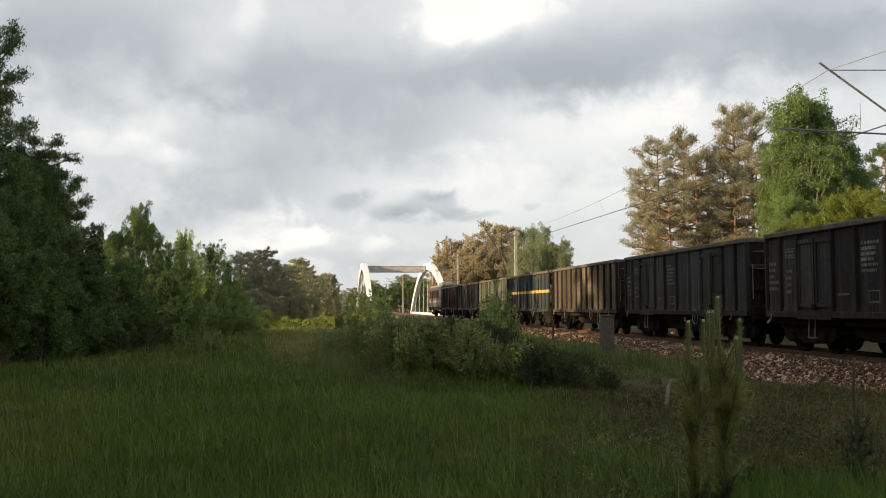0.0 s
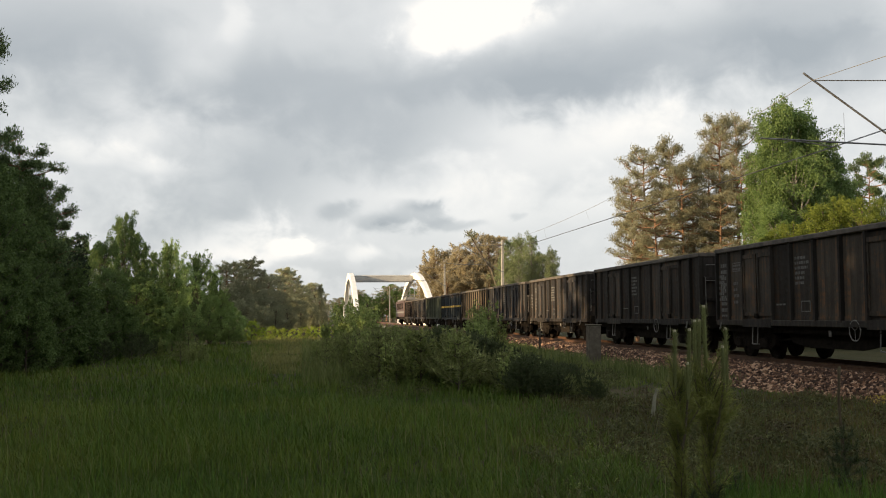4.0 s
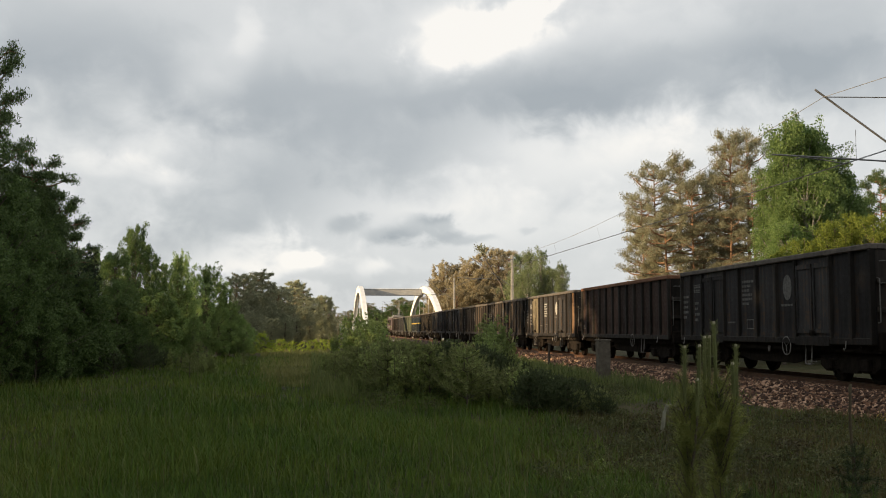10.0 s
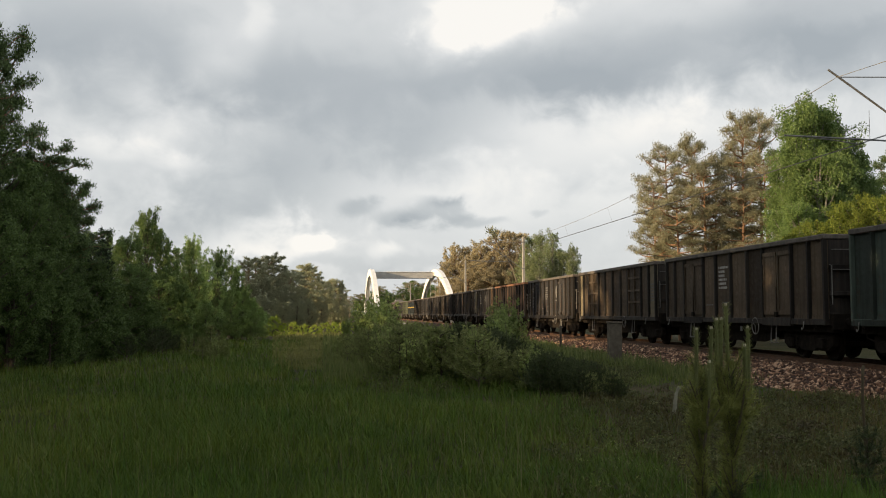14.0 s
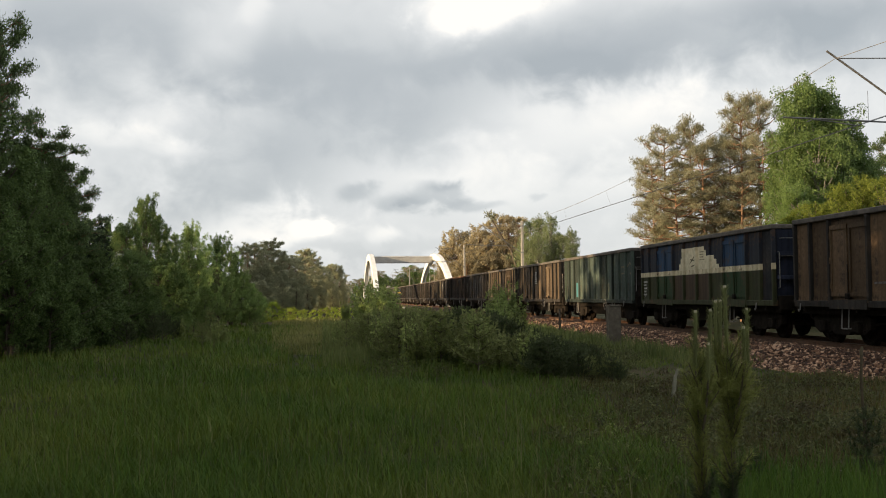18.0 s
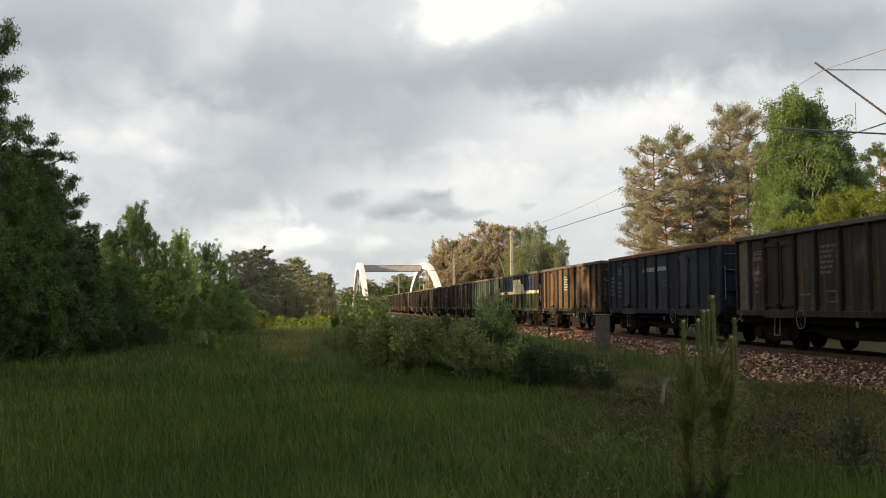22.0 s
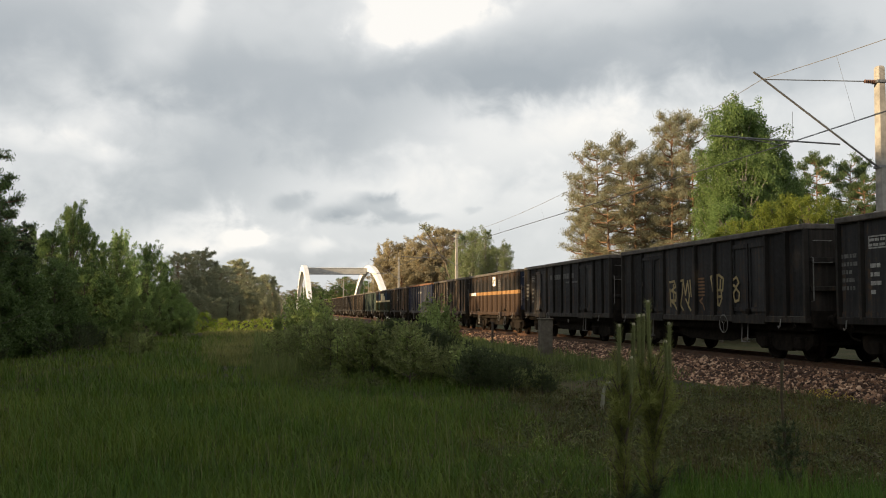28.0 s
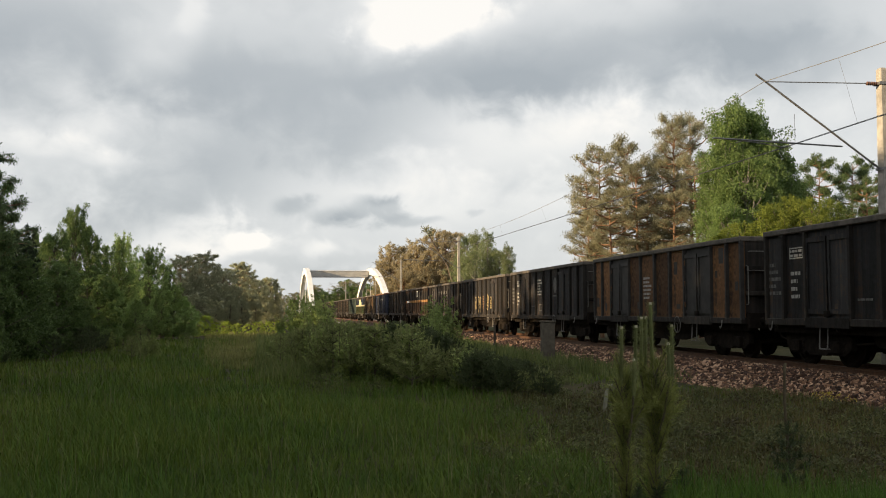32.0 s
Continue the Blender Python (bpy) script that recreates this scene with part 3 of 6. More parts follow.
def make_wagon(style):
    """An open four-axle coal wagon. x runs forward, y to the left."""
    w = new("open_wagon")
    mp = MP0
    ribs = EVEN if style == "ribs" else RIBS
    cuts = (B0, *ribs, B1)
    rib_me = None
    panels = {}
    for side in (1, -1):
        for a, b in zip(cuts, cuts[1:]):
            door = style != "ribs" and b - a > 1.8
            key = round(b - a, 2), door
            if key not in panels:
                hw = (b - a) / 2
                bm = bmesh.new()
                box(bm, -hw, hw, -0.03, 0.03, SOLE + 0.16, TOP - 0.12)
                box(bm, -hw, hw, -0.02, 0.045, SOLE + 0.16, SOLE + 0.27)
                panels[key] = bm
            data = panels[key]
            at = pose((a + b) / 2, side * (HALF_W - 0.095), 0, 0, 0, 0 if side > 0 else 180)
            ob = part("side_panel", data, mp, w, at=at)
            panels[key] = ob.data
            if door and style == "doors":
                for lx in (-0.48, 0.48):
                    bm = boxes((lx - 0.44, lx + 0.44, 0.025, 0.055, SOLE + 0.30, TOP - 0.30), (lx - 0.44, lx - 0.36, 0.05, 0.085, SOLE + 0.28, TOP - 0.30), (lx + 0.36, lx + 0.44, 0.05, 0.085, SOLE + 0.28, TOP - 0.30), (lx - 0.44, lx + 0.44, 0.05, 0.09, TOP - 0.42, TOP - 0.30), (lx - 0.44, lx + 0.44, 0.05, 0.085, SOLE + 0.28, SOLE + 0.40))
                    leaf = part("door_leaf", bm, mp, w, at=at)
                    for z in (1.45, 2.1, 2.75):
                        part("hinge", boxes((lx * 1.92 - 0.05, lx * 1.92 + 0.05, 0.05, 0.10, z, z + 0.16)), mp, leaf)
                part("door_apron", boxes((-0.93, 0.93, 0.03, 0.13, SOLE - 0.04, SOLE + 0.19)), MRIB0, w, at=at)
                part("door_bar", tube(bmesh.new(), [(0, 0.105, SOLE + 0.05), (0, 0.105, SOLE + 1.1)], 0.013), MRIB0, w, at=at)
                part("door_lock", soft(boxes((-0.09, 0.09, 0.07, 0.15, SOLE + 0.22, SOLE + 0.36)), 0.015), M_STEEL, w, at=at)
            elif door and style == "grid":
                bars = []
                for x in (-0.90, -0.03, 0.84):
                    bars.append((x, x + 0.07, 0.03, 0.10, SOLE + 0.2, TOP - 0.2))
                for z in (SOLE + 0.75, SOLE + 1.25, SOLE + 1.80):
                    bars.append((-0.9, 0.9, 0.03, 0.095, z, z + 0.08))
                part("door_frame", boxes(*bars), mp, w, at=at)
        for x in (B0 + 0.03, *ribs, B1 - 0.03):
            at = pose(x, side * (HALF_W - 0.075), 0, 0, 0, 0 if side > 0 else 180)
            if rib_me is None:
                rib_me = part("rib", rib_mesh(), MRIB0, w, at=at).data
            else:
                part("rib", rib_me, None, w, at=at)
        y0, y1 = sorted((side * (HALF_W - 0.20), side * (HALF_W + 0.03)))
        part("top_rail", soft(boxes((B0 - 0.04, B1 + 0.04, y0, y1, TOP - 0.14, TOP)), 0.02), MRIM0, w)
        y0, y1 = sorted((side * (HALF_W - 0.19), side * (HALF_W + 0.02)))
        part("sole_rail", soft(boxes((B0 - 0.02, B1 + 0.02, y0, y1, SOLE, SOLE + 0.17)), 0.015), MRIB0, w)
        for x in (1.25, 4.0, 10.0, 12.8):
            bm = ring(bmesh.new(), (x, side * (HALF_W + 0.01), SOLE - 0.07), 0.055, 0.012, 10)
            part("lashing_ring", bm, M_STEEL, w)
        for x in (1.85, 12.95):
            y = side * (HALF_W + 0.035)
            bm = tube(bmesh.new(), [(x, y, SOLE + 0.10), (x, y + side * 0.02, SOLE - 0.08), (x + 0.05, y + side * 0.03, SOLE - 0.13), (x + 0.10, y + side * 0.02, SOLE - 0.08)], 0.016, 5)
            part("tow_hook", bm, M_HANDW, w, "pale worn tow hook")
    # ends
    for x, o in ((B0, -1), (B1, 1)):
        x0, x1 = sorted((x, x - o * 0.06))
        part("end_wall", boxes((x0, x1, -HALF_W + 0.12, HALF_W - 0.12, SOLE + 0.16, TOP - 0.12)), MEND0, w)
        x0, x1 = sorted((x, x + o * 0.09))
        for y in (-0.5, 0.5):
            part("end_post", soft(boxes((x0, x1, y - 0.07, y + 0.07, SOLE + 0.1, TOP - 0.1)), 0.012), MEND0, w)
        for z in (1.75, 2.45):
            part("end_bar", soft(boxes((x0, x1 - 0.02 if o > 0 else x1, -HALF_W + 0.12, HALF_W - 0.12, z, z + 0.12)), 0.012), MEND0, w)
        x0, x1 = sorted((x - o * 0.14, x + o * 0.05))
        part("end_rail", soft(boxes((x0, x1, -HALF_W + 0.16, HALF_W - 0.16, TOP - 0.14, TOP - 0.003)), 0.02), MRIM0, w)
        x0, x1 = sorted((x, x + o * 0.16))
        part("buffer_beam", soft(boxes((x0, x1, -1.32, 1.32, 0.85, 1.28)), 0.015), M_STEEL, w)
        for y in (-0.875, 0.875):
            bm = tube(bmesh.new(), [(x + o * 0.14, y, 1.05), (x + o * 0.50, y, 1.05)], [0.12, 0.085], 10)
            tube(bm, [(x + o * 0.50, y, 1.05), (x + o * 0.535, y, 1.05), (x + o * 0.565, y, 1.05)], [0.10, 0.225, 0.20], 14)
            part("buffer", bm, M_STEEL, w)
        bm = tube(bmesh.new(), [(x + o * 0.1, 0, 1.03), (x + o * 0.35, 0, 0.98), (x + o * 0.6, 0, 0.84)], 0.045, 6)
        part("coupling_hook", bm, M_STEEL, w)
        bm = tube(bmesh.new(), [(x + o * 0.12, 0.45, 0.95), (x + o * 0.3, 0.45, 0.62), (x + o * 0.62, 0.4, 0.55)], 0.03, 6)
        part("brake_hose", bm, M_STEEL, w)
        for y in (1.30, -1.30):
            bm = tube(bmesh.new(), [(x + o * 0.02, y, 1.5), (x + o * 0.12, y, 1.52), (x + o * 0.12, y, 2.55), (x + o * 0.02, y, 2.57)], 0.016, 5)
            part("grab_rail", bm, M_HANDW if y > 0 else M_STEEL, w)
    for z in (TOP - 0.95, TOP - 0.42):
        bm = tube(bmesh.new(), [(B0 - 0.02, 1.24, z), (B0 - 0.15, 1.24, z), (B0 - 0.15, 0.82, z), (B0 - 0.02, 0.82, z)], 0.011, 5)
        part("ladder_rung", bm, M_HANDW, w, "pale worn ladder rung")
    # floor and underframe
    part("floor", boxes((B0 + 0.08, B1 - 0.08, -1.32, 1.32, 1.20, 1.27)), M_STEEL, w)
    bm = bmesh.new()
    prism(bm, [(B0, 1.2), (B0, 0.86), (4.2, 0.80), (5.2, 0.56), (8.84, 0.56), (9.84, 0.80), (B1, 0.86), (B1, 1.2)], "y", -0.35, 0.35)
    part("centre_sill", bm, M_STEEL, w)
    for y in (-1.15, 1.15):
        part("side_sill", boxes((B0, B1, y - 0.09, y + 0.09, 0.78, 1.2)), M_STEEL, w)
    for x in (5.2, 7.02, 8.84):
        part("cross_bearer", boxes((x - 0.08, x + 0.08, -1.05, 1.05, 0.86, 1.19)), M_STEEL, w)
    for y in (-0.95, 0.95):
        bm = bmesh.new()
        prism(bm, [(4.55, 0.84), (4.85, 0.52), (5.6, 0.40), (8.4, 0.40), (9.2, 0.52), (9.5, 0.84)], "y", y - 0.04, y + 0.04)
        part("brake_frame", bm, M_STEEL, w)
        for x in (4.05, 9.85):
            part("brake_rod", tube(bmesh.new(), [(x - 0.5, y, 0.60), (x + 0.5, y, 0.52)], 0.03, 5), M_STEEL, w)
    part("brake_cylinder", tube(bmesh.new(), [(6.0, 0.55, 0.72), (6.7, 0.55, 0.72)], 0.17, 10), M_STEEL, w)
    part("air_tank", tube(bmesh.new(), [(7.6, -0.5, 0.72), (8.9, -0.5, 0.72)], 0.18, 10), M_STEEL, w)
    for y in (1.38, -1.38):
        bm = ring(bmesh.new(), (5.1, y + (0.08 if y > 0 else -0.08), 0.90), 0.25, 0.015)
        for k in range(3):
            a = math.tau * k / 3 + 0.5
            tube(bm, [(5.1, y + (0.08 if y > 0 else -0.08), 0.90), (5.1 + 0.24 * math.cos(a), y + (0.08 if y > 0 else -0.08), 0.90 + 0.24 * math.sin(a))], 0.008, 4)
        part("hand_wheel", bm, M_HANDW, w)
        for x in (3.95, 10.7):
            o = 0.03 if y > 0 else -0.03
            bm = tube(bmesh.new(), [(x - 0.17, y, 0.98), (x - 0.17, y + o, 0.47), (x - 0.13, y + o, 0.43), (x + 0.13, y + o, 0.43), (x + 0.17, y + o, 0.47), (x + 0.17, y, 0.98)], 0.017, 5)
            box(bm, x - 0.16, x + 0.16, y - 0.05, y + 0.06, 0.425, 0.445)
            part("step", bm, M_HANDW, w, "pale worn footstep")
    for x in (2.5, 11.54):
        make_bogie(w, x)
    return w


M_HANDW = plain("worn_white_ironwork", (0.09, 0.087, 0.080), (0.24, 0.232, 0.216), 14, 0.8, 0, 0.0)
MP0 = paint("wagon_paint_black", (0.034, 0.034, 0.036), (0.070, 0.046, 0.032))
# ribs, sole rails and ends, darker than brown, tan and orange sides
MRIB0 = paint("dark_rib_paint", (0.030, 0.027, 0.024), (0.060, 0.040, 0.028), 0.4)
MEND0 = paint("dark_end_paint", (0.036, 0.032, 0.029), (0.060, 0.040, 0.028), 0.4)
MRIM0 = plain("dusty_rim", (0.05, 0.045, 0.04), (0.14, 0.12, 0.10), 5, 0.8, 0.1, 0.3)
MRIM_RUST = plain("rusty_rim", (0.12, 0.055, 0.03), (0.22, 0.11, 0.06), 5, 0.85, 0.1, 0.3)

def livery(name, low, high, band, z0, z1, worn=(0.075, 0.045, 0.028)):
    """Paint in two colours with a band between, at heights above the rails."""
    m = Mat(name, 0.75, 0.0, 0.14)
    sep = m.nt.nodes.new("ShaderNodeSeparateXYZ")
    m.nt.links.new(m.co.outputs["Object"], sep.inputs[0])
    h = m.calc("DIVIDE", sep.outputs[2], 4.0)
    c = m.ramp(h, (0.0, low), (z0 / 4 - 0.0015, low), (z0 / 4 + 0.0015, band), (z1 / 4 - 0.0015, band), (z1 / 4 + 0.0015, high), (1.0, high))
    big, fine = m.noise(1.1, 5, 0.65), m.noise(7.0, 6, 0.7)
    streak = m.noise(2.2, 5, 0.6, (3.2, 3.2, 0.16))
    c = m.mix(0.7, c, m.ramp(streak, (0.3, (0.4, 0.37, 0.35)), (0.6, (1.05, 1.05, 1.05))), "MULTIPLY")
    rust = m.calc("ADD", m.calc("MULTIPLY", big, 0.6), m.calc("MULTIPLY", fine, 0.5))
    m.colour(m.mix(m.ramp(rust, (0.56, (0, 0, 0)), (0.70, (1, 1, 1))), c, worn))
    m.bump(m.mix(0.5, big, fine), 0.5, 0.02)
    return m.m


PAINTS = {
    "cloud": (livery("wagon_paint_blue_over_green", (0.040, 0.045, 0.021), (0.026, 0.030, 0.040), (0.60, 0.53, 0.36), 2.06, 2.24), "blue over green cream-banded"),
    "striped": (livery("wagon_paint_brown_striped", (0.048, 0.031, 0.021), (0.021, 0.020, 0.019), (0.33, 0.185, 0.075), 2.12, 2.31), "brown and black orange-striped"),
    "gold": (livery("wagon_paint_dark_striped", (0.030, 0.038, 0.040), (0.030, 0.042, 0.050), (0.50, 0.36, 0.10), 2.10, 2.27), "dark yellow-striped"),
    "black": (MP0, "black"),
    "bluegrey": (paint("wagon_paint_blue_grey", (0.042, 0.043, 0.045), amount=0.45), "dark blue-grey"),
    "endblue": (paint("wagon_end_blue", (0.026, 0.033, 0.058), (0.045, 0.034, 0.030), 0.3), "blue"),
    "navy": (paint("wagon_paint_navy", (0.033, 0.036, 0.045), (0.055, 0.042, 0.036), 0.45), "navy blue"),
    "soot": (paint("wagon_paint_sooty_brown", (0.048, 0.041, 0.034), amount=0.5), "sooty brown"),
    "brown": (paint("wagon_paint_brown", (0.135, 0.088, 0.050), (0.045, 0.032, 0.025), 0.55), "rusty brown"),
    "red": (paint("wagon_paint_red_brown", (0.055, 0.034, 0.027), (0.045, 0.029, 0.023), 0.4), "dark red-brown"),
    "greybrown": (paint("wagon_paint_grey_brown", (0.085, 0.064, 0.044), (0.05, 0.036, 0.026), 0.45), "grey-brown"),
    "green": (paint("wagon_paint_grey_green", (0.098, 0.110, 0.078), (0.07, 0.055, 0.035), 0.4), "faded grey-green"),
    "teal": (paint("wagon_paint_teal_green", (0.056, 0.076, 0.066), (0.06, 0.05, 0.036), 0.4), "dark teal-green"),
    "tan": (paint("wagon_paint_tan", (0.115, 0.096, 0.068), (0.085, 0.05, 0.03), 0.5), "weathered tan"),
    "orange": (paint("wagon_paint_orange_brown", (0.205, 0.105, 0.045), (0.050, 0.032, 0.022), 0.75), "orange-brown"),
}

# counted from the wagon that stands second at the start: number, style, paint, rim
TRAIN = [
    (5, "doors", "red", 0), (4, "doors", "bluegrey", 0), (3, "ribs", "green", 0), (2, "doors", "gold", 0), (1, "ribs", "tan", 0),
    (0, "doors", "bluegrey", 0), (-1, "doors", "black", 0), (-2, "doors", "soot", 0), (-3, "doors", "soot", 0), (-4, "doors", "black", 0),
    (-5, "ribs", "red", 1), (-6, "doors", "black", 0), (-7, "grid", "greybrown", 0), (-8, "doors", "greybrown", 0), (-9, "ribs", "teal", 0),
    (-10, "doors", "cloud", 0), (-11, "doors", "brown", 0), (-12, "doors", "navy", 1), (-13, "doors", "soot", 0), (-14, "doors", "striped", 0),
    (-15, "doors", "black", 0), (-16, "doors", "black", 0), (-17, "doors", "black", 0), (-18, "doors", "orange", 0), (-19, "doors", "black", 0),
]
SHAPES = {"doors": "open coal wagon with double side doors", "ribs": "open coal wagon with close upright ribs", "grid": "open coal wagon with framed side doors"}
WAGONS = {}


def repaint(ob, mat):
    for slot in ob.material_slots:
        slot.link = "OBJECT"
        slot.material = mat


def make_train():
    first = {}
    for num, style, col, rusty in TRAIN:
        at = line_pose(10.44 + LENGTH * num, 0, RAIL_Z)
        if style not in first:
            w = make_wagon(style)
            w.matrix_basis = at
            first[style] = w
        else:
            w = copy_thing(first[style], at)
        mat, words = PAINTS[col]
        for o in w.children_recursive:
            base = o.data.materials[0] if o.data else None
            if base == MP0:
                repaint(o, mat)
            elif base == MRIB0 and col == "navy" and o.name.startswith("rib"):
                repaint(o, PAINTS["endblue"][0])
            elif base == MRIB0:
                repaint(o, mat if col in ("cloud", "striped", "gold", "navy", "bluegrey", "green", "teal") else MRIB0)
            elif base == MEND0 and col in ("cloud", "striped", "navy"):
                repaint(o, PAINTS["endblue"][0])
            elif base == MRIM0:
                repaint(o, MRIM_RUST if rusty else MRIM0)
        if num in (-13, -15):
            for o in w.children:
                if o.name.startswith("hand_wheel"):
                    o.location.x += 4.05
        tagged(w, words + " " + SHAPES[style], "wagon", "wagons of the train")
        WAGONS[num] = w


make_train()


FACE = HALF_W - 0.063         # outer face of the side panels


def bars(x0, z0, w, rows, h, gap, ragged, rng):
    """Short painted bars in place of unreadable writing; x0 is the end that lies forward."""
    bm = bmesh.new()
    for k in range(rows):
        x, z = x0, z0 - k * (h + gap)
        stop = x0 - w * (1 - ragged * rng.random())
        while x > stop + 0.02:
            ln = min(rng.uniform(0.06, 0.20), x - stop)
            box(bm, x - ln, x, FACE, FACE + 0.004, z - h, z)
            x -= ln + rng.uniform(0.02, 0.05)
    return bm


def oval(cx, cz, a, c):
    bm = bmesh.new()
    v = [bm.verts.new((cx + a * math.cos(math.tau * k / 16), FACE + 0.004, cz + c * math.sin(math.tau * k / 16))) for k in range(16)]
    u = [bm.verts.new((p.co.x, FACE, p.co.z)) for p in v]
    bm.faces.new(v)
    bm.faces.new(u[::-1])
    for k in range(16):
        bm.faces.new((v[k - 1], u[k - 1], u[k], v[k]))
    return bm


def outline(x0, x1, z0, z1, t=0.03):
    y = (FACE, FACE + 0.004)
    return boxes((x0, x1, *y, z0, z0 + t), (x0, x1, *y, z1 - t, z1), (x0, x0 + t, *y, z0 + t, z1 - t), (x1 - t, x1, *y, z0 + t, z1 - t))


def strokes(lines, rad=0.022):
    """Sprayed lines on the side: lists of (x, z)."""
    bm = bmesh.new()
    for pts in lines:
        for (x0, z0), (x1, z1) in zip(pts, pts[1:]):
            d = Vector((x1 - x0, 0, z1 - z0)).normalized()
            n = Vector((-d.z, 0, d.x)) * rad
            e = d * rad * 0.6
            q = [Vector((x0, 0, z0)) - e - n, Vector((x1, 0, z1)) + e - n, Vector((x1, 0, z1)) + e + n, Vector((x0, 0, z0)) - e + n]
            a = [bm.verts.new((p.x, FACE + 0.002 + 0.0015, p.z)) for p in q]
            c = [bm.verts.new((p.x, FACE, p.z)) for p in q]
            bm.faces.new(a)
            bm.faces.new(c[::-1])
            for k in range(4):
                bm.faces.new((a[k - 1], c[k - 1], c[k], a[k]))
    return bm


M_FAINT = plain("worn_grey_lettering", (0.055, 0.053, 0.050), (0.17, 0.165, 0.155), 14, 0.85, 0, 0.0)
M_RUSTY = plain("rust_patch", (0.085, 0.052, 0.030), (0.20, 0.112, 0.058), 4, 0.9, 0, 0.3)
M_PALE = plain("pale_primer_patch", (0.075, 0.064, 0.044), (0.18, 0.148, 0.094), 4, 0.85, 0, 0.2)
M_TEAL = plain("teal_patch", (0.03, 0.11, 0.13), (0.06, 0.18, 0.20), 4, 0.8, 0, 0.1)
M_SIGN = plain("white_sign_plate", (0.60, 0.60, 0.57), (0.78, 0.78, 0.74), 6, 0.7, 0, 0.0)
M_DARKP = plain("dark_bare_panel", (0.016, 0.016, 0.016), (0.045, 0.040, 0.036), 3, 0.7, 0.1, 0.3)


def mark(num, bm, mat, name="lettering"):
    ob = part(name, bm, mat, WAGONS[num])
    if name in ("lettering", "sprayed_sign"):
        ob["kind"] = "stuff"


def standard_marks(num, mat, rng, badge=None, text=True, numbers=True):
    if numbers:
        mark(num, bars(13.30, 2.55, 0.7, 5, 0.09, 0.09, 0.5, rng), M_FAINT if mat == M_LETTER else mat)
        mark(num, outline(11.55, 12.20, 2.62, 2.90), mat)
        mark(num, bars(12.20, 2.84, 0.6, 2, 0.06, 0.05, 0.1, rng), mat)
        mark(num, bars(12.15, 2.30, 0.45, 4, 0.09, 0.10, 0.5, rng), mat)
    if text:
        mark(num, bars(8.15, 2.85, 0.85, 6, 0.075, 0.06, 0.45, rng), mat)
        mark(num, outline(7.35, 7.85, 1.36, 1.66), M_FAINT)
        mark(num, bars(9.30, 1.60, 0.6, 1, 0.05, 0.05, 0.1, rng), M_FAINT)
    if badge:
        mark(num, oval(5.12, 2.52, 0.26, 0.36), badge, "badge")
        mark(num, bars(5.5, 2.06, 0.7, 1, 0.06, 0.05, 0.1, rng), M_FAINT)
    mark(num, soft(boxes((6.55, 6.68, HALF_W - 0.2, HALF_W - 0.17, 0.72, 0.88)), 0.005), M_HANDW, "label_plate")


def panel_paint(num, mats):
    """Give single side panels, by the place of their middle, a paint of their own."""
    for o in WAGONS[num].children:
        if o.name.startswith("side_panel") or o.name.startswith("door_leaf"):
            for x, m in mats:
                if abs(o.matrix_basis.translation.x - x) < 0.3 and o.matrix_basis.translation.y > 0:
                    repaint(o, m)


def over_ribs(x0, x1, z0, z1):
    """A painted field that runs over panels and ribs alike."""
    bm = bmesh.new()
    x = x0
    for r in [r for r in RIBS if x0 - 0.06 < r < x1 + 0.06] + [99.0]:
        if min(x1, r - 0.072) > x:
            box(bm, x, min(x1, r - 0.072), FACE, FACE + 0.005, z0, z1)
        if r < 99:
            k0, k1 = max(x0 - r, -0.046), min(x1 - r, 0.046)
            f0 = -0.074 if k0 < -0.045 else k0
            f1 = 0.074 if k1 > 0.045 else k1
            prism(bm, [(r + f0, FACE), (r + k0, HALF_W + 0.029), (r + k1, HALF_W + 0.029), (r + f1, FACE)], "z", z0, z1)
        x = r + 0.072
    return bm


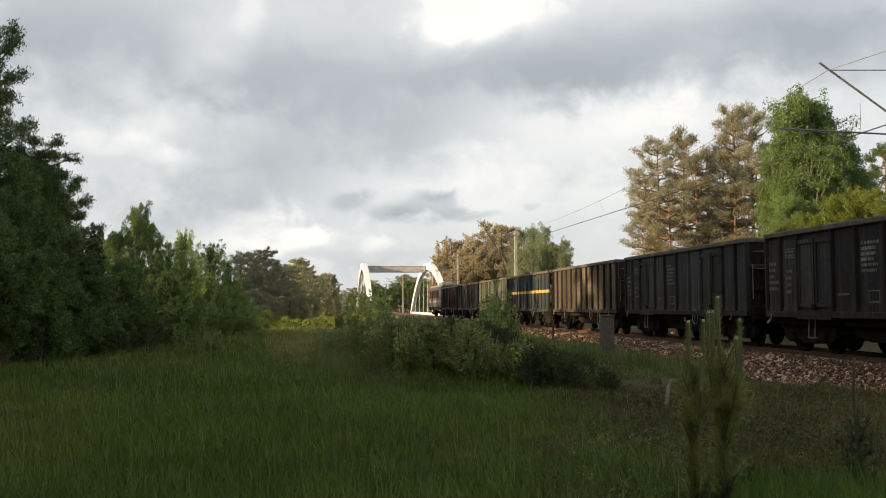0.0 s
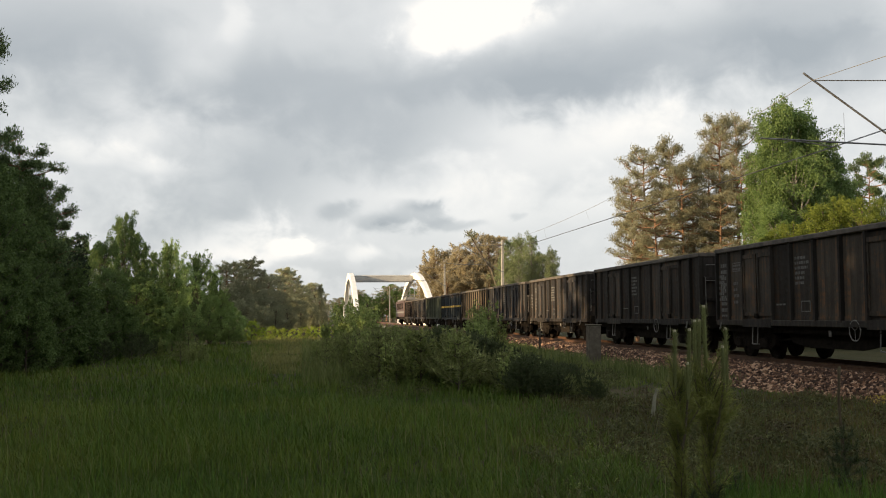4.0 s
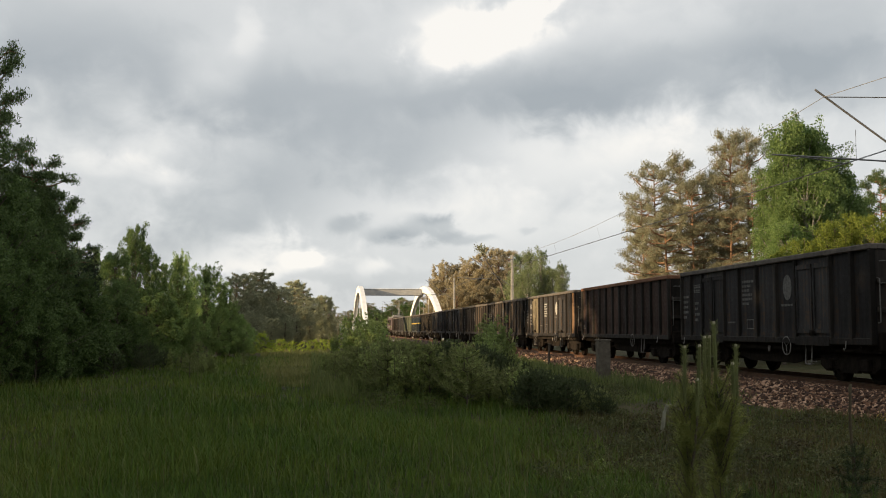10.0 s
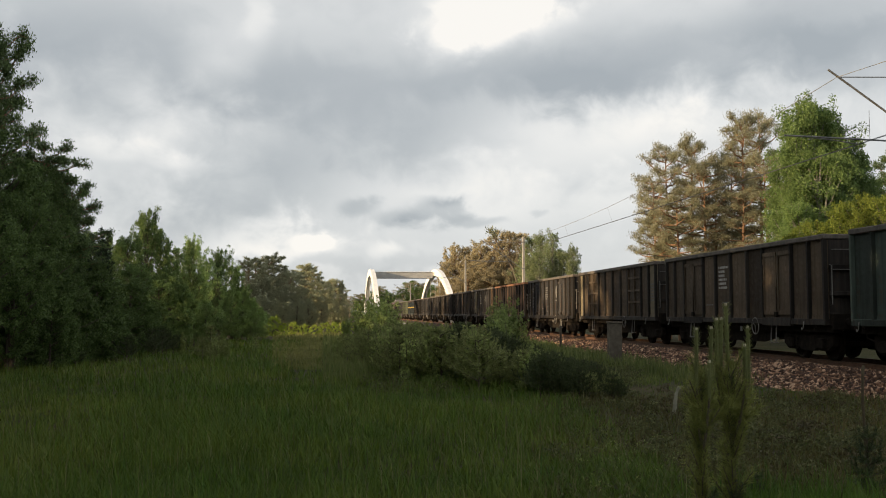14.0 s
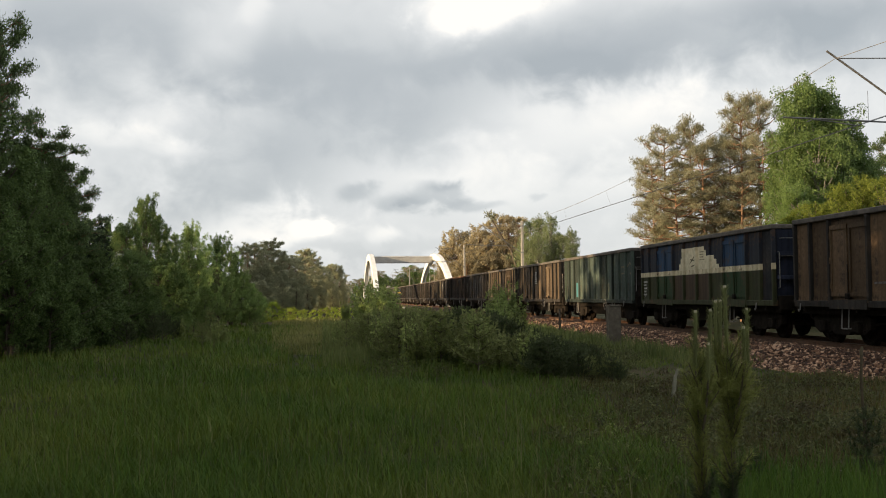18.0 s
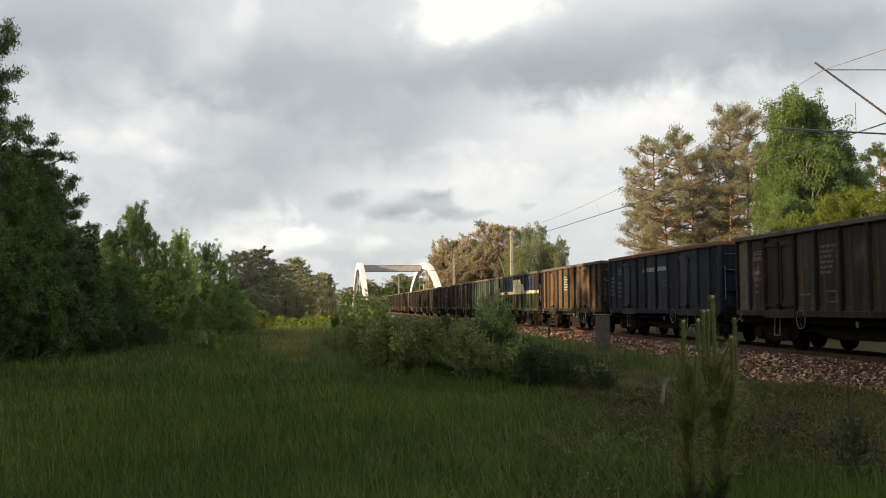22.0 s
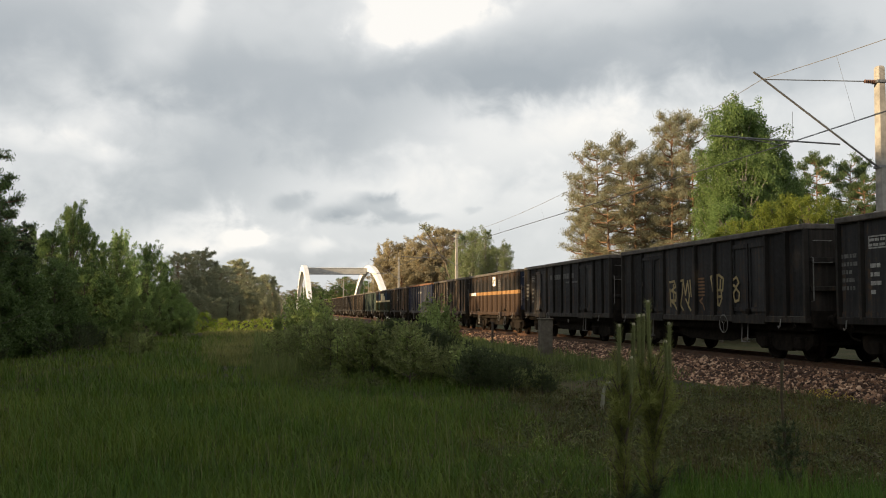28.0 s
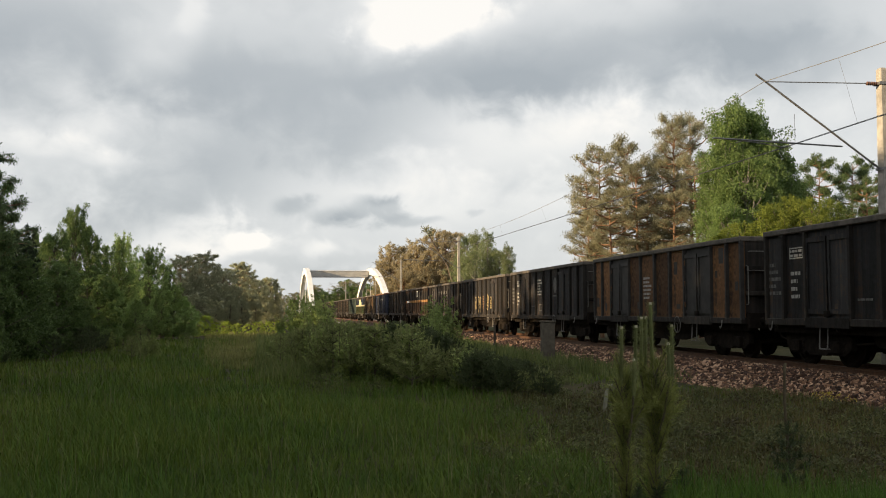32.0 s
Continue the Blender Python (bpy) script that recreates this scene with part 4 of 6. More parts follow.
def make_marks():
    rng = random.Random(21)
    for n in (0, 4, 5):
        standard_marks(n, M_FAINT, rng)
    standard_marks(-1, M_FAINT, rng, None)
    standard_marks(-2, M_FAINT, rng, None, True, False)
    standard_marks(-3, M_FAINT, rng, None)
    mark(-3, bars(13.1, 2.9, 0.55, 9, 0.11, 0.09, 0.4, rng), M_FAINT)
    standard_marks(-4, M_LETTER, rng, M_LETTER)
    panel_paint(-4, [(1.16, M_RUSTY), (10.43, M_PALE)])
    mark(-5, bars(13.2, 1.55, 0.3, 2, 0.06, 0.05, 0.3, rng), M_FAINT)
    standard_marks(-6, M_FAINT, rng, M_FAINT)
    panel_paint(-7, [(1.12, M_PALE), (12.92, M_PALE)])
    mark(-7, bars(1.5, 2.5, 0.75, 6, 0.07, 0.06, 0.4, rng), M_FAINT)
    standard_marks(-8, M_LETTER, rng, None, True, False)
    mark(-9, strokes([[(1.55, 2.6), (1.2, 2.75), (0.95, 2.6), (0.95, 2.35), (1.2, 2.25)], [(2.5, 2.6), (2.1, 2.6), (2.1, 2.3), (2.5, 2.3)]], 0.03), M_PALE, "sprayed_sign")
    mark(-9, boxes((10.6, 11.0, FACE, FACE + 0.004, 1.25, 2.0)), M_TEAL, "patch")
    doors = livery("wagon_door_blue_over_green", (0.026, 0.050, 0.022), (0.026, 0.055, 0.105), (0.60, 0.53, 0.36), 2.06, 2.24)
    low = livery("wagon_panel_brown_below_blue", (0.062, 0.043, 0.028), (0.026, 0.030, 0.040), (0.60, 0.53, 0.36), 2.06, 2.24)
    panel_paint(-10, [(3.61, doors), (10.43, doors), (1.12, PAINTS["navy"][0]), (6.37, low), (7.67, low), (8.9, low)])
    # cream cloud on the blue and green wagon
    for x0, x1, z1 in ((8.72, 8.90, 2.46), (8.56, 8.72, 2.66), (8.44, 8.56, 2.86), (6.35, 8.44, 3.02), (6.18, 6.35, 2.88), (5.45, 6.18, 2.68), (5.22, 5.45, 2.54), (5.0, 5.22, 2.36)):
        mark(-10, over_ribs(x0, x1, 2.22, z1), M_CREAM, "cream_panel")
    part("badge", strokes([[(7.75, 2.45), (7.3, 2.7), (7.15, 2.4), (7.6, 2.35)], [(7.7, 2.6), (7.2, 2.55)]], 0.022), M_PALE, WAGONS[-10], at=pose(0, 0.006, 0))
    b6 = bars(6.75, 2.85, 0.5, 4, 0.03, 0.06, 0.5, rng)
    part("lettering", b6, M_PALE, WAGONS[-10], at=pose(0, 0.006, 0))
    mark(-10, bars(13.3, 1.9, 0.6, 6, 0.07, 0.06, 0.4, rng), M_LETTER)
    standard_marks(-11, M_LETTER, rng, M_FAINT, True, False)
    mark(-11, boxes((6.95 + 0.1, 8.2, FACE - 0.001, FACE + 0.002, 2.1, 2.95)), M_DARKP, "dark_field")
    for o_ in WAGONS[-11].children:
        if o_.name.startswith("lettering"):
            o_.location.y += 0.004
    mark(-12, bars(8.7, 2.78, 3.0, 1, 0.16, 0.05, 0.0, rng), M_LETTER)
    standard_marks(-12, M_FAINT, rng, None, False, True)
    mark(-12, outline(5.9, 6.4, 2.05, 2.25), M_FAINT)
    standard_marks(-13, M_FAINT, rng)
    panel_paint(-13, [(12.92, M_PALE)])
    mark(-14, over_ribs(11.30, 13.36, 2.12, 2.31), M_SIGN, "white_band")
    mark(-14, boxes((6.25, 6.95, FACE, FACE + 0.005, 2.62, 3.15)), M_SIGN, "sign_plate")
    part("sign_picture", strokes([[(6.85, 2.98), (6.6, 2.85), (6.85, 2.78)], [(6.6, 2.9), (6.35, 3.0)]], 0.03), PAINTS["navy"][0], WAGONS[-14], at=pose(0, 0.006, 0))
    mark(-14, bars(5.55, 2.95, 0.7, 6, 0.06, 0.05, 0.3, rng), M_FAINT)
    standard_marks(-15, M_FAINT, rng, None, False, True)
    mark(-15, bars(9.0, 2.85, 3.6, 1, 0.22, 0.25, 0.0, rng), M_FAINT)
    mark(-15, bars(6.5, 2.5, 2.0, 1, 0.07, 0.05, 0.0, rng), M_FAINT)
    graf = [[(9.10, 2.18), (8.72, 2.20), (8.62, 2.02), (8.98, 1.90), (8.58, 1.82), (8.62, 1.58), (9.05, 1.60), (8.70, 1.45), (8.55, 1.30)], [(9.08, 1.95), (9.02, 1.40)], [(8.80, 2.10), (8.76, 1.50)], [(8.50, 2.12), (8.46, 1.35)],
            [(8.22, 2.20), (8.02, 2.22), (8.10, 1.80), (8.24, 1.45), (8.05, 1.28)], [(8.02, 2.15), (7.86, 1.75), (7.70, 2.18), (7.58, 1.75), (7.66, 1.40), (7.48, 1.28)], [(7.84, 1.62), (7.60, 1.36)], [(7.52, 2.20), (7.44, 1.70)],
            [(6.05, 2.26), (5.50, 2.30), (5.22, 2.18), (5.28, 1.85), (5.92, 1.88), (6.05, 2.26)], [(5.92, 1.86), (5.80, 1.50), (5.50, 1.42), (5.34, 1.62), (5.38, 1.84)], [(5.62, 2.26), (5.60, 1.45)], [(5.84, 2.20), (5.80, 1.92)], [(5.40, 2.16), (5.44, 1.90)], [(5.86, 1.66), (5.36, 1.68)]]
    curl = [[(4.52, 2.12), (4.30, 2.20), (4.16, 2.05), (4.32, 1.92), (4.48, 1.98)], [(4.32, 1.90), (4.50, 1.74), (4.40, 1.52), (4.18, 1.56), (4.14, 1.76), (4.32, 1.88)]]
    part("sprayed_sign", strokes(curl, 0.034), M_GRAF, WAGONS[-16], at=pose(0, 0.058, 0))["kind"] = "stuff"
    mark(-16, strokes(graf, 0.036), M_GRAF, "sprayed_sign")
    mark(-16, boxes(*[(6.48, 6.92, FACE, FACE + 0.004, z, z + 0.055) for z in (1.70, 1.80, 1.90, 2.00, 2.10, 2.20)]), M_RUSTY, "patch")
    mark(-16, strokes([[(6.62, 1.64), (6.82, 1.56), (6.62, 1.46), (6.50, 1.30)]], 0.028), M_RUSTY, "sprayed_sign")
    standard_marks(-17, M_LETTER, rng, M_FAINT)
    standard_marks(-19, M_LETTER, rng)
    org = PAINTS["orange"][0]
    panel_paint(-18, [(3.61, M_DARKP), (10.43, M_DARKP)])
    for o_ in WAGONS[-18].children:
        if o_.name.startswith("rib"):
            repaint(o_, M_DARKP)
    mark(-18, bars(8.15, 2.5, 0.9, 6, 0.075, 0.06, 0.45, rng), M_LETTER)
    for x, z, w, h in ((1.9, 2.7, 0.3, 0.45), (2.3, 2.3, 0.15, 0.2), (5.2, 2.5, 0.25, 0.4), (8.6, 1.4, 0.15, 0.25), (12.0, 1.35, 0.2, 0.3), (12.9, 1.5, 0.25, 0.35), (5.0, 1.4, 0.3, 0.15), (1.0, 1.9, 0.2, 0.25)):
        mark(-18, boxes((x, x + w, FACE, FACE + 0.003, z, z + h)), M_DARKP, "bare_patch")


make_marks()


def run(t):
    """Metres that the train has gone at t seconds."""
    return 7.638 * t + 0.00385 * t * t


def make_loco():
    lo = new("electric_locomotive")
    tagged(lo, "grey and red electric locomotive at the head of the train", "locomotive")
    lo.matrix_basis = line_pose(10.44 + LENGTH * 6, 0, RAIL_Z)
    red = plain("locomotive_red", (0.045, 0.026, 0.020), (0.085, 0.050, 0.038), 2, 0.5, 0, 0.1)
    grey = plain("locomotive_grey", (0.12, 0.115, 0.105), (0.22, 0.21, 0.19), 2, 0.5, 0, 0.1)
    glass = plain("dark_cab_glass", (0.01, 0.012, 0.014), (0.02, 0.022, 0.025), 3, 0.1, 0, 0.0)
    bm = bmesh.new()
    prism(bm, [(0.75, 1.2), (0.55, 2.3), (0.95, 3.55), (15.1, 3.55), (15.5, 2.3), (15.3, 1.2)], "y", -1.45, 1.45)
    part("body", soft(bm, 0.05), red, lo)
    part("roof", soft(boxes((1.1, 14.95, -1.25, 1.25, 3.56, 3.85)), 0.08), grey, lo)
    part("frame", boxes((0.6, 15.4, -1.35, 1.35, 0.85, 1.2)), M_STEEL, lo)
    part("waist_band", boxes((0.9, 15.15, -1.465, 1.465, 1.75, 2.0)), grey, lo)
    for x in (0.48, 15.43):
        for y in (-0.55, 0.55):
            part("cab_window", soft(boxes((x, x + 0.14, y - 0.45, y + 0.45, 2.45, 3.2)), 0.02), glass, lo)
        for y in (-0.875, 0.875):
            part("buffer", tube(bmesh.new(), [(x + 0.05 if x < 5 else x + 0.1, y, 1.05), (x - 0.45 if x < 5 else x + 0.6, y, 1.05)], [0.1, 0.2], 10), M_STEEL, lo)
    for y in (1.43, -1.47):
        for x in (3.2, 5.4, 7.6, 9.8, 12.0):
            part("side_grille", boxes((x, x + 1.4, y, y + 0.04, 2.3, 3.2)), M_STEEL, lo)
    for x in (3.4, 12.6):
        bm = bmesh.new()
        for y in (-0.6, 0.6):
            tube(bm, [(x - 0.9, y, 3.85), (x + 0.9, y * 0.8, 4.75 if x > 8 else 4.15), (x, y * 0.8, 5.85 if x > 8 else 4.3)], 0.035, 5)
        tube(bm, [(x, -0.95, 5.9 if x > 8 else 4.33), (x, 0.95, 5.9 if x > 8 else 4.33)], 0.04, 5)
        part("pantograph", bm, M_GALV, lo)
    part("roof_box", soft(boxes((6.2, 9.6, -0.7, 0.7, 3.85, 4.2)), 0.05), grey, lo)
    for x in (3.6, 12.4):
        make_bogie(lo, x)
    return lo


LOCO = make_loco()

# ---------------------------------------------------------------- overhead line
MASTS = (-46.0, 8.45, 76.5, 120.0, 224.0, 294.0)


def make_masts():
    first = None
    for s in MASTS:
        at = line_pose(s, 3.75, 0)
        if first is None:
            m = new("line_mast")
            m.matrix_basis = at
            bm = bmesh.new()
            a, b, h = 0.20, 0.13, RAIL_Z + 8.58
            v = [bm.verts.new((x * k, y * k * 0.8, z)) for z, k in ((-0.3, a), (h - 0.06, b), (h, b - 0.03)) for x, y in ((-1, -1), (1, -1), (1, 1), (-1, 1))]
            for i in (0, 4):
                for k in range(4):
                    bm.faces.new((v[i + k], v[i + (k + 1) % 4], v[i + 4 + (k + 1) % 4], v[i + 4 + k]))
            bm.faces.new(v[8:])
            bm.faces.new(v[:4][::-1])
            part("post", soft(bm, 0.015), M_CONC, m)
            r = RAIL_Z
            for z in (r + 8.06, r + 5.50):
                part("collar", boxes((-0.17, 0.17, -0.14, 0.17, z, z + 0.08)), M_GALV, m)
            part("strut", tube(bmesh.new(), [(0, 0.14, r + 5.54), (0, 3.70, r + 8.00), (0, 4.05, r + 8.24)], 0.032, 8), M_GALV, m)
            part("tie_rod", tube(bmesh.new(), [(0, 0.5, r + 8.10), (0, 3.72, r + 8.03)], 0.016, 6), M_GALV, m)
            bm = bmesh.new()
            for k in range(6):
                c = 0.16 + 0.06 * k
                tube(bm, [(0, c, r + 8.10), (0, c + 0.02, r + 8.10), (0, c + 0.05, r + 8.10)], [0.03, 0.065, 0.03], 8)
            part("insulator", bm, M_CERAM, m)
            part("registration_tube", tube(bmesh.new(), [(0, 1.35, r + 6.18), (0, 5.40, r + 6.32)], 0.026, 7), M_GALV, m)
            part("steady_arm", tube(bmesh.new(), [(0, 4.70, r + 6.20), (0, 4.50, r + 6.26), (0, 4.05, r + 6.22), (0, 3.2, r + 6.10)], 0.016, 6), M_GALV, m)
            part("hanger_wire", tube(bmesh.new(), [(0, 2.85, r + 7.1), (0, 2.85, r + 6.22)], 0.006, 4), M_WIRE, m)
            tagged(m, "pale concrete mast with a steel cantilever arm over the track", "line mast", "masts of the overhead line")
            first = m
        else:
            copy_thing(first, at)
    line = new("overhead_wires")
    tagged(line, "dark overhead messenger and contact wires with droppers", "overhead wires")
    line.matrix_basis = line_pose(0)
    for a, b in zip(MASTS, MASTS[1:]):
        n = 14
        mess, sag = [], min(1.3, 0.019 * (b - a))
        for i in range(n + 1):
            u = i / n
            mess.append((a + (b - a) * u, 0.05, RAIL_Z + 8.02 - 4 * sag * u * (1 - u)))
        part("messenger_wire", tube(bmesh.new(), mess, 0.009, 5), M_MESS, line)
        ya, yb = (-0.49, 0.30) if MASTS.index(a) % 2 else (0.30, -0.49)
        for y0 in (-0.03, 0.03):
            part("contact_wire", tube(bmesh.new(), [(a, ya + y0, RAIL_Z + 6.08), (b, yb + y0, RAIL_Z + 6.08)], 0.009, 5), M_WIRE, line)
        for i in range(1, n, 2):
            x, y, z = mess[i]
            part("dropper", tube(bmesh.new(), [(x, y, z), (x, ya + (yb - ya) * i / n, RAIL_Z + 6.08)], 0.003, 4), M_MESS, line)


make_masts()

# ---------------------------------------------------------------- trees


def limb_set(rng, h, kind):
    """Trunk line, limbs and the leaf clumps along them, for a tree h metres high."""
    lean = rng.uniform(-0.03, 0.03, 2) * h
    bow = rng.random()
    trunk = [np.array((lean[0] * (u ** 1.5) + 0.0075 * h * math.sin(5 * u + bow), lean[1] * (u ** 1.5), h * u)) for u in (0, 0.2, 0.4, 0.6, 0.8, 0.97)]
    limbs, cen, rad = [], [], []

    def at(u):
        k = min(4, int(u * 5))
        t = u * 5 - k
        return trunk[k] * (1 - t) + trunk[k + 1] * t

    def clump(c, r, flat):
        cen.append(c)
        rad.append((r, r, r * flat))
    if kind == "pine":
        n = 44
        for i in range(n):
            u = 0.27 + 0.70 * (i + rng.random()) / n
            a = i * 2.4 + rng.uniform(-0.5, 0.5)
            wide = math.sqrt(max(0.0, 1 - ((u - 0.58) / 0.43) ** 2))
            ln = h * (0.205 * wide + 0.012) * rng.uniform(0.45, 1.2)
            out = np.array((math.cos(a), math.sin(a), 0.0))
            side = np.array((-math.sin(a), math.cos(a), 0.0))
            rise = rng.uniform(0.0, 0.42) + 0.7 * max(0.0, u - 0.72)
            p0 = at(u)
            p1 = p0 + out * ln * 0.55 + np.array((0, 0, ln * rise * 0.3))
            p2 = p0 + out * ln + np.array((0, 0, ln * rise))
            limbs.append((p0, p1, p2, 0.0052 * h * rng.uniform(0.6, 1.0)))
            if u < 0.42 and rng.random() < 0.5:
                continue
            clump(p2, h * rng.uniform(0.020, 0.030), 0.5)
            for q in range(8):
                k = rng.uniform(0.48, 1.06)
                b = p0 + (p2 - p0) * k
                e = b + side * ln * rng.uniform(-0.34, 0.34) + out * ln * 0.12 + np.array((0, 0, h * rng.uniform(-0.004, 0.026)))
                limbs.append((b, (b + e) / 2, e, 0.0017 * h))
                clump(e, h * rng.uniform(0.018, 0.034), 0.45)
        for k in range(7):
            clump(at(0.95) + rng.normal(size=3) * np.array((0.016, 0.016, 0.022)) * h, 0.018 * h, 1.3)
    elif kind == "spruce":
        for i in range(64):
            u = 0.05 + 0.93 * i / 64
            a = i * 2.4
            ln = h * 0.19 * (1 - u) ** 0.85 * rng.uniform(0.75, 1.2) + 0.015 * h
            p0 = at(u)
            p2 = p0 + np.array([math.cos(a) * ln, math.sin(a) * ln, -ln * 0.12])
            limbs.append((p0, (p0 + p2) / 2, p2, 0.003 * h))
            for k in (0.35, 0.65, 0.95):
                clump(p0 * (1 - k) + p2 * k, 0.20 * ln + 0.010 * h, 0.5)
    else:
        wide, low = {"broad": (0.25, 0.14), "birch": (0.18, 0.16), "bush": (0.42, 0.04)}[kind]
        n = {"broad": 54, "birch": 62, "bush": 34}[kind]
        for i in range(n):
            u = low + (0.96 - low) * (i + rng.random()) / n
            a = i * 2.4 + rng.uniform(-0.6, 0.6)
            v = min(1, max(0.04, (u - low) / (1.06 - low)))
            shape = math.sin(math.pi * v ** (0.62 if kind == "birch" else 0.8))
            ln = h * wide * (0.22 + 0.85 * shape) * rng.uniform(0.55, 1.2)
            out = np.array((math.cos(a), math.sin(a), 0.0))
            p0 = at(max(0.05, u - 0.14))
            p1 = p0 + out * ln * 0.5 + np.array((0, 0, h * 0.06))
            p2 = at(u) + out * ln + np.array((0, 0, h * rng.uniform(0.01, 0.05)))
            limbs.append((p0, p1, p2, 0.006 * h * rng.uniform(0.5, 1.0)))
            f = 1.3 if kind == "bush" else 1.0
            clump(p2, h * rng.uniform(0.03, 0.048) * f, rng.uniform(0.7, 1.3))
            for q in range(6):
                k = rng.uniform(0.25, 1.05)
                c = p1 + (p2 - p1) * k + rng.normal(size=3) * np.array((0.034, 0.034, 0.028)) * h * f
                clump(c, h * rng.uniform(0.020, 0.044) * f, rng.uniform(0.6, 1.1))
        for k in range(5):
            clump(at(0.96) + rng.normal(size=3) * np.array((0.018, 0.018, 0.03)) * h, 0.026 * h, 1.5)
    return trunk, limbs, np.array(cen), np.array(rad)


def tufts(rng, cen, rad, count, width):
    """Needle tufts: narrow sprays that stand out from the middle of each clump."""
    w = rad[:, 0] ** 1.5
    pick = rng.choice(len(cen), count, p=w / w.sum())
    r = rad[pick]
    d = unit(rng.normal(size=(count, 3)) + np.array([0, 0, 0.45]))
    p = cen[pick] + rng.normal(size=(count, 3)) * r * 0.55
    ln = r[:, :1] * rng.uniform(0.35, 0.75, (count, 1))
    s = unit(np.cross(d, rng.normal(size=(count, 3)))) * width * rng.uniform(0.6, 1.3, (count, 1))
    v = np.stack([p, p + d * ln * 0.55 + s, p + d * ln, p + d * ln * 0.55 - s], 1).reshape(-1, 3)
    return v, np.arange(count * 4).reshape(-1, 4)


def tree_meshes(kind, seed, count, size, h=10.0):
    """Meshes of a tree 10 m high: wood and crown."""
    rng = np.random.default_rng(seed)
    trunk, limbs, cen, rad = limb_set(rng, h, kind)
    bm = bmesh.new()
    r0 = {"broad": 0.016, "birch": 0.011, "pine": 0.0145, "spruce": 0.013, "bush": 0.012}[kind] * h
    tube(bm, [tuple(p - np.array([0, 0, 0.25 if i == 0 else 0])) for i, p in enumerate(trunk)], [r0 * k for k in (1.25, 1.0, 0.82, 0.62, 0.40, 0.12)], 8)
    for p0, p1, p2, r in limbs:
        tube(bm, [tuple(p0), tuple(p1), tuple(p2)], [r, r * 0.7, r * 0.3], 4)
    wood = bpy.data.meshes.new("trunk")
    bm.to_mesh(wood)
    bm.free()
    if kind in ("pine", "spruce"):
        v, f = tufts(rng, cen, rad, count, size)
    else:
        v, f = leaves(rng, cen, rad, count, size, 1.0, 1.0, 0.25, 0.15)
    crown = sheet("crown", v, f, None)
    crown.materials.clear()
    return wood, crown


KINDS = {
    "oak": ("broad", M_OAK, M_BARK, 24000, 0.070, "broad-leaved tree with a dense dark green crown", 4),
    "wildbirch": ("birch", M_OAK, M_BARK, 20000, 0.060, "slim broad-leaved tree with a pointed dark crown", 3),
    "light": ("broad", M_LIGHT, M_BARK, 14000, 0.080, "broad-leaved tree with a fresh light green crown", 3),
    "birch": ("birch", M_BIRCH, M_BBARK, 34000, 0.048, "slender birch with a loose bright green crown", 3),
    "edgepine": ("pine", M_HAZEPINE, M_PBARK, 14000, 0.036, "slim pine rising from the wood edge, paled for haze", 3),
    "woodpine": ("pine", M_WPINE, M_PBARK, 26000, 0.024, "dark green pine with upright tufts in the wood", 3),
    "pine": ("pine", M_PINE, M_PBARK, 19000, 0.017, "tall Scots pine with orange bark and open crown", 5),
    "darkpine": ("pine", M_HAZEPINE, M_PBARK, 18000, 0.036, "round-crowned green pine at the wood edge, paled for haze", 4),
    "edgewood": ("broad", M_HAZEPINE, M_BARK, 22000, 0.088, "grey-green bushy tree filling the wood edge, paled for haze", 3),
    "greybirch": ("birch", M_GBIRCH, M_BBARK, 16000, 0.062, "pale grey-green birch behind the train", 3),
    "roundpine": ("pine", M_SUNPINE, M_PBARK, 18000, 0.034, "round-crowned Scots pine with dense needles coloured for sun and haze", 4),
    "roundwood": ("broad", M_SUNPINE, M_PBARK, 15000, 0.085, "dense brownish round tree behind the bridge, coloured sunlit and hazy", 3),
    "maple": ("broad", M_MAPLE, M_BARK, 26000, 0.058, "round yellow-green broad-leaved tree behind the train", 3),
    "spruce": ("spruce", M_SPRUCE, M_BARK, 14000, 0.045, "dark pointed spruce in the wood", 2),
    "bush": ("bush", M_LIGHT, M_BARK, 11000, 0.13, "green leafy bush in the meadow", 3),
    "darkbush": ("bush", M_OAK, M_BARK, 11000, 0.13, "dark green shrub at the edge of the wood", 3),
    "yellowbush": ("bush", M_BUSHY, M_BARK, 9000, 0.15, "yellow-green leafy bush, late sun coloured into its leaves", 2),
}
LIB = {}


def tree_stock(kind):
    if kind not in LIB:
        shape, leaf, bark, count, size, label, n = KINDS[kind]
        LIB[kind] = []
        for i in range(n):
            wood, crown = tree_meshes(shape, 100 + 17 * i + sum(map(ord, kind)), count, size)
            wood.materials.append(bark)
            crown.materials.append(leaf)
            LIB[kind].append((wood, crown))
    return LIB[kind]


TREE_NO = [0]


def tree(kind, x, y, h, wide=1.0):
    """One tree of height h at (x, y)."""
    TREE_NO[0] += 1
    stock = tree_stock(kind)
    wood, crown = stock[TREE_NO[0] % len(stock)]
    bushy = "bush" in kind
    t = new("shrub" if bushy else "tree")
    k = h / 10.0
    turn = (TREE_NO[0] * 137.5) % 360
    t.matrix_basis = pose(x, y, float(ground_z(np.array(x), np.array(y))), 0, 0, turn) @ Matrix.Diagonal((k * wide, k * wide, k, 1))
    part("trunk", wood, None, t)
    part("crown", crown, None, t)
    tagged(t, KINDS[kind][5], "shrub" if bushy else "tree", "shrubs" if bushy else "trees of the wood")
    return t


def seen(px, d):
    """x at distance d ahead, for a bearing given as a column of the first view."""
    return d * math.tan(math.atan((px - 784) / 1761) - radians(0.98))


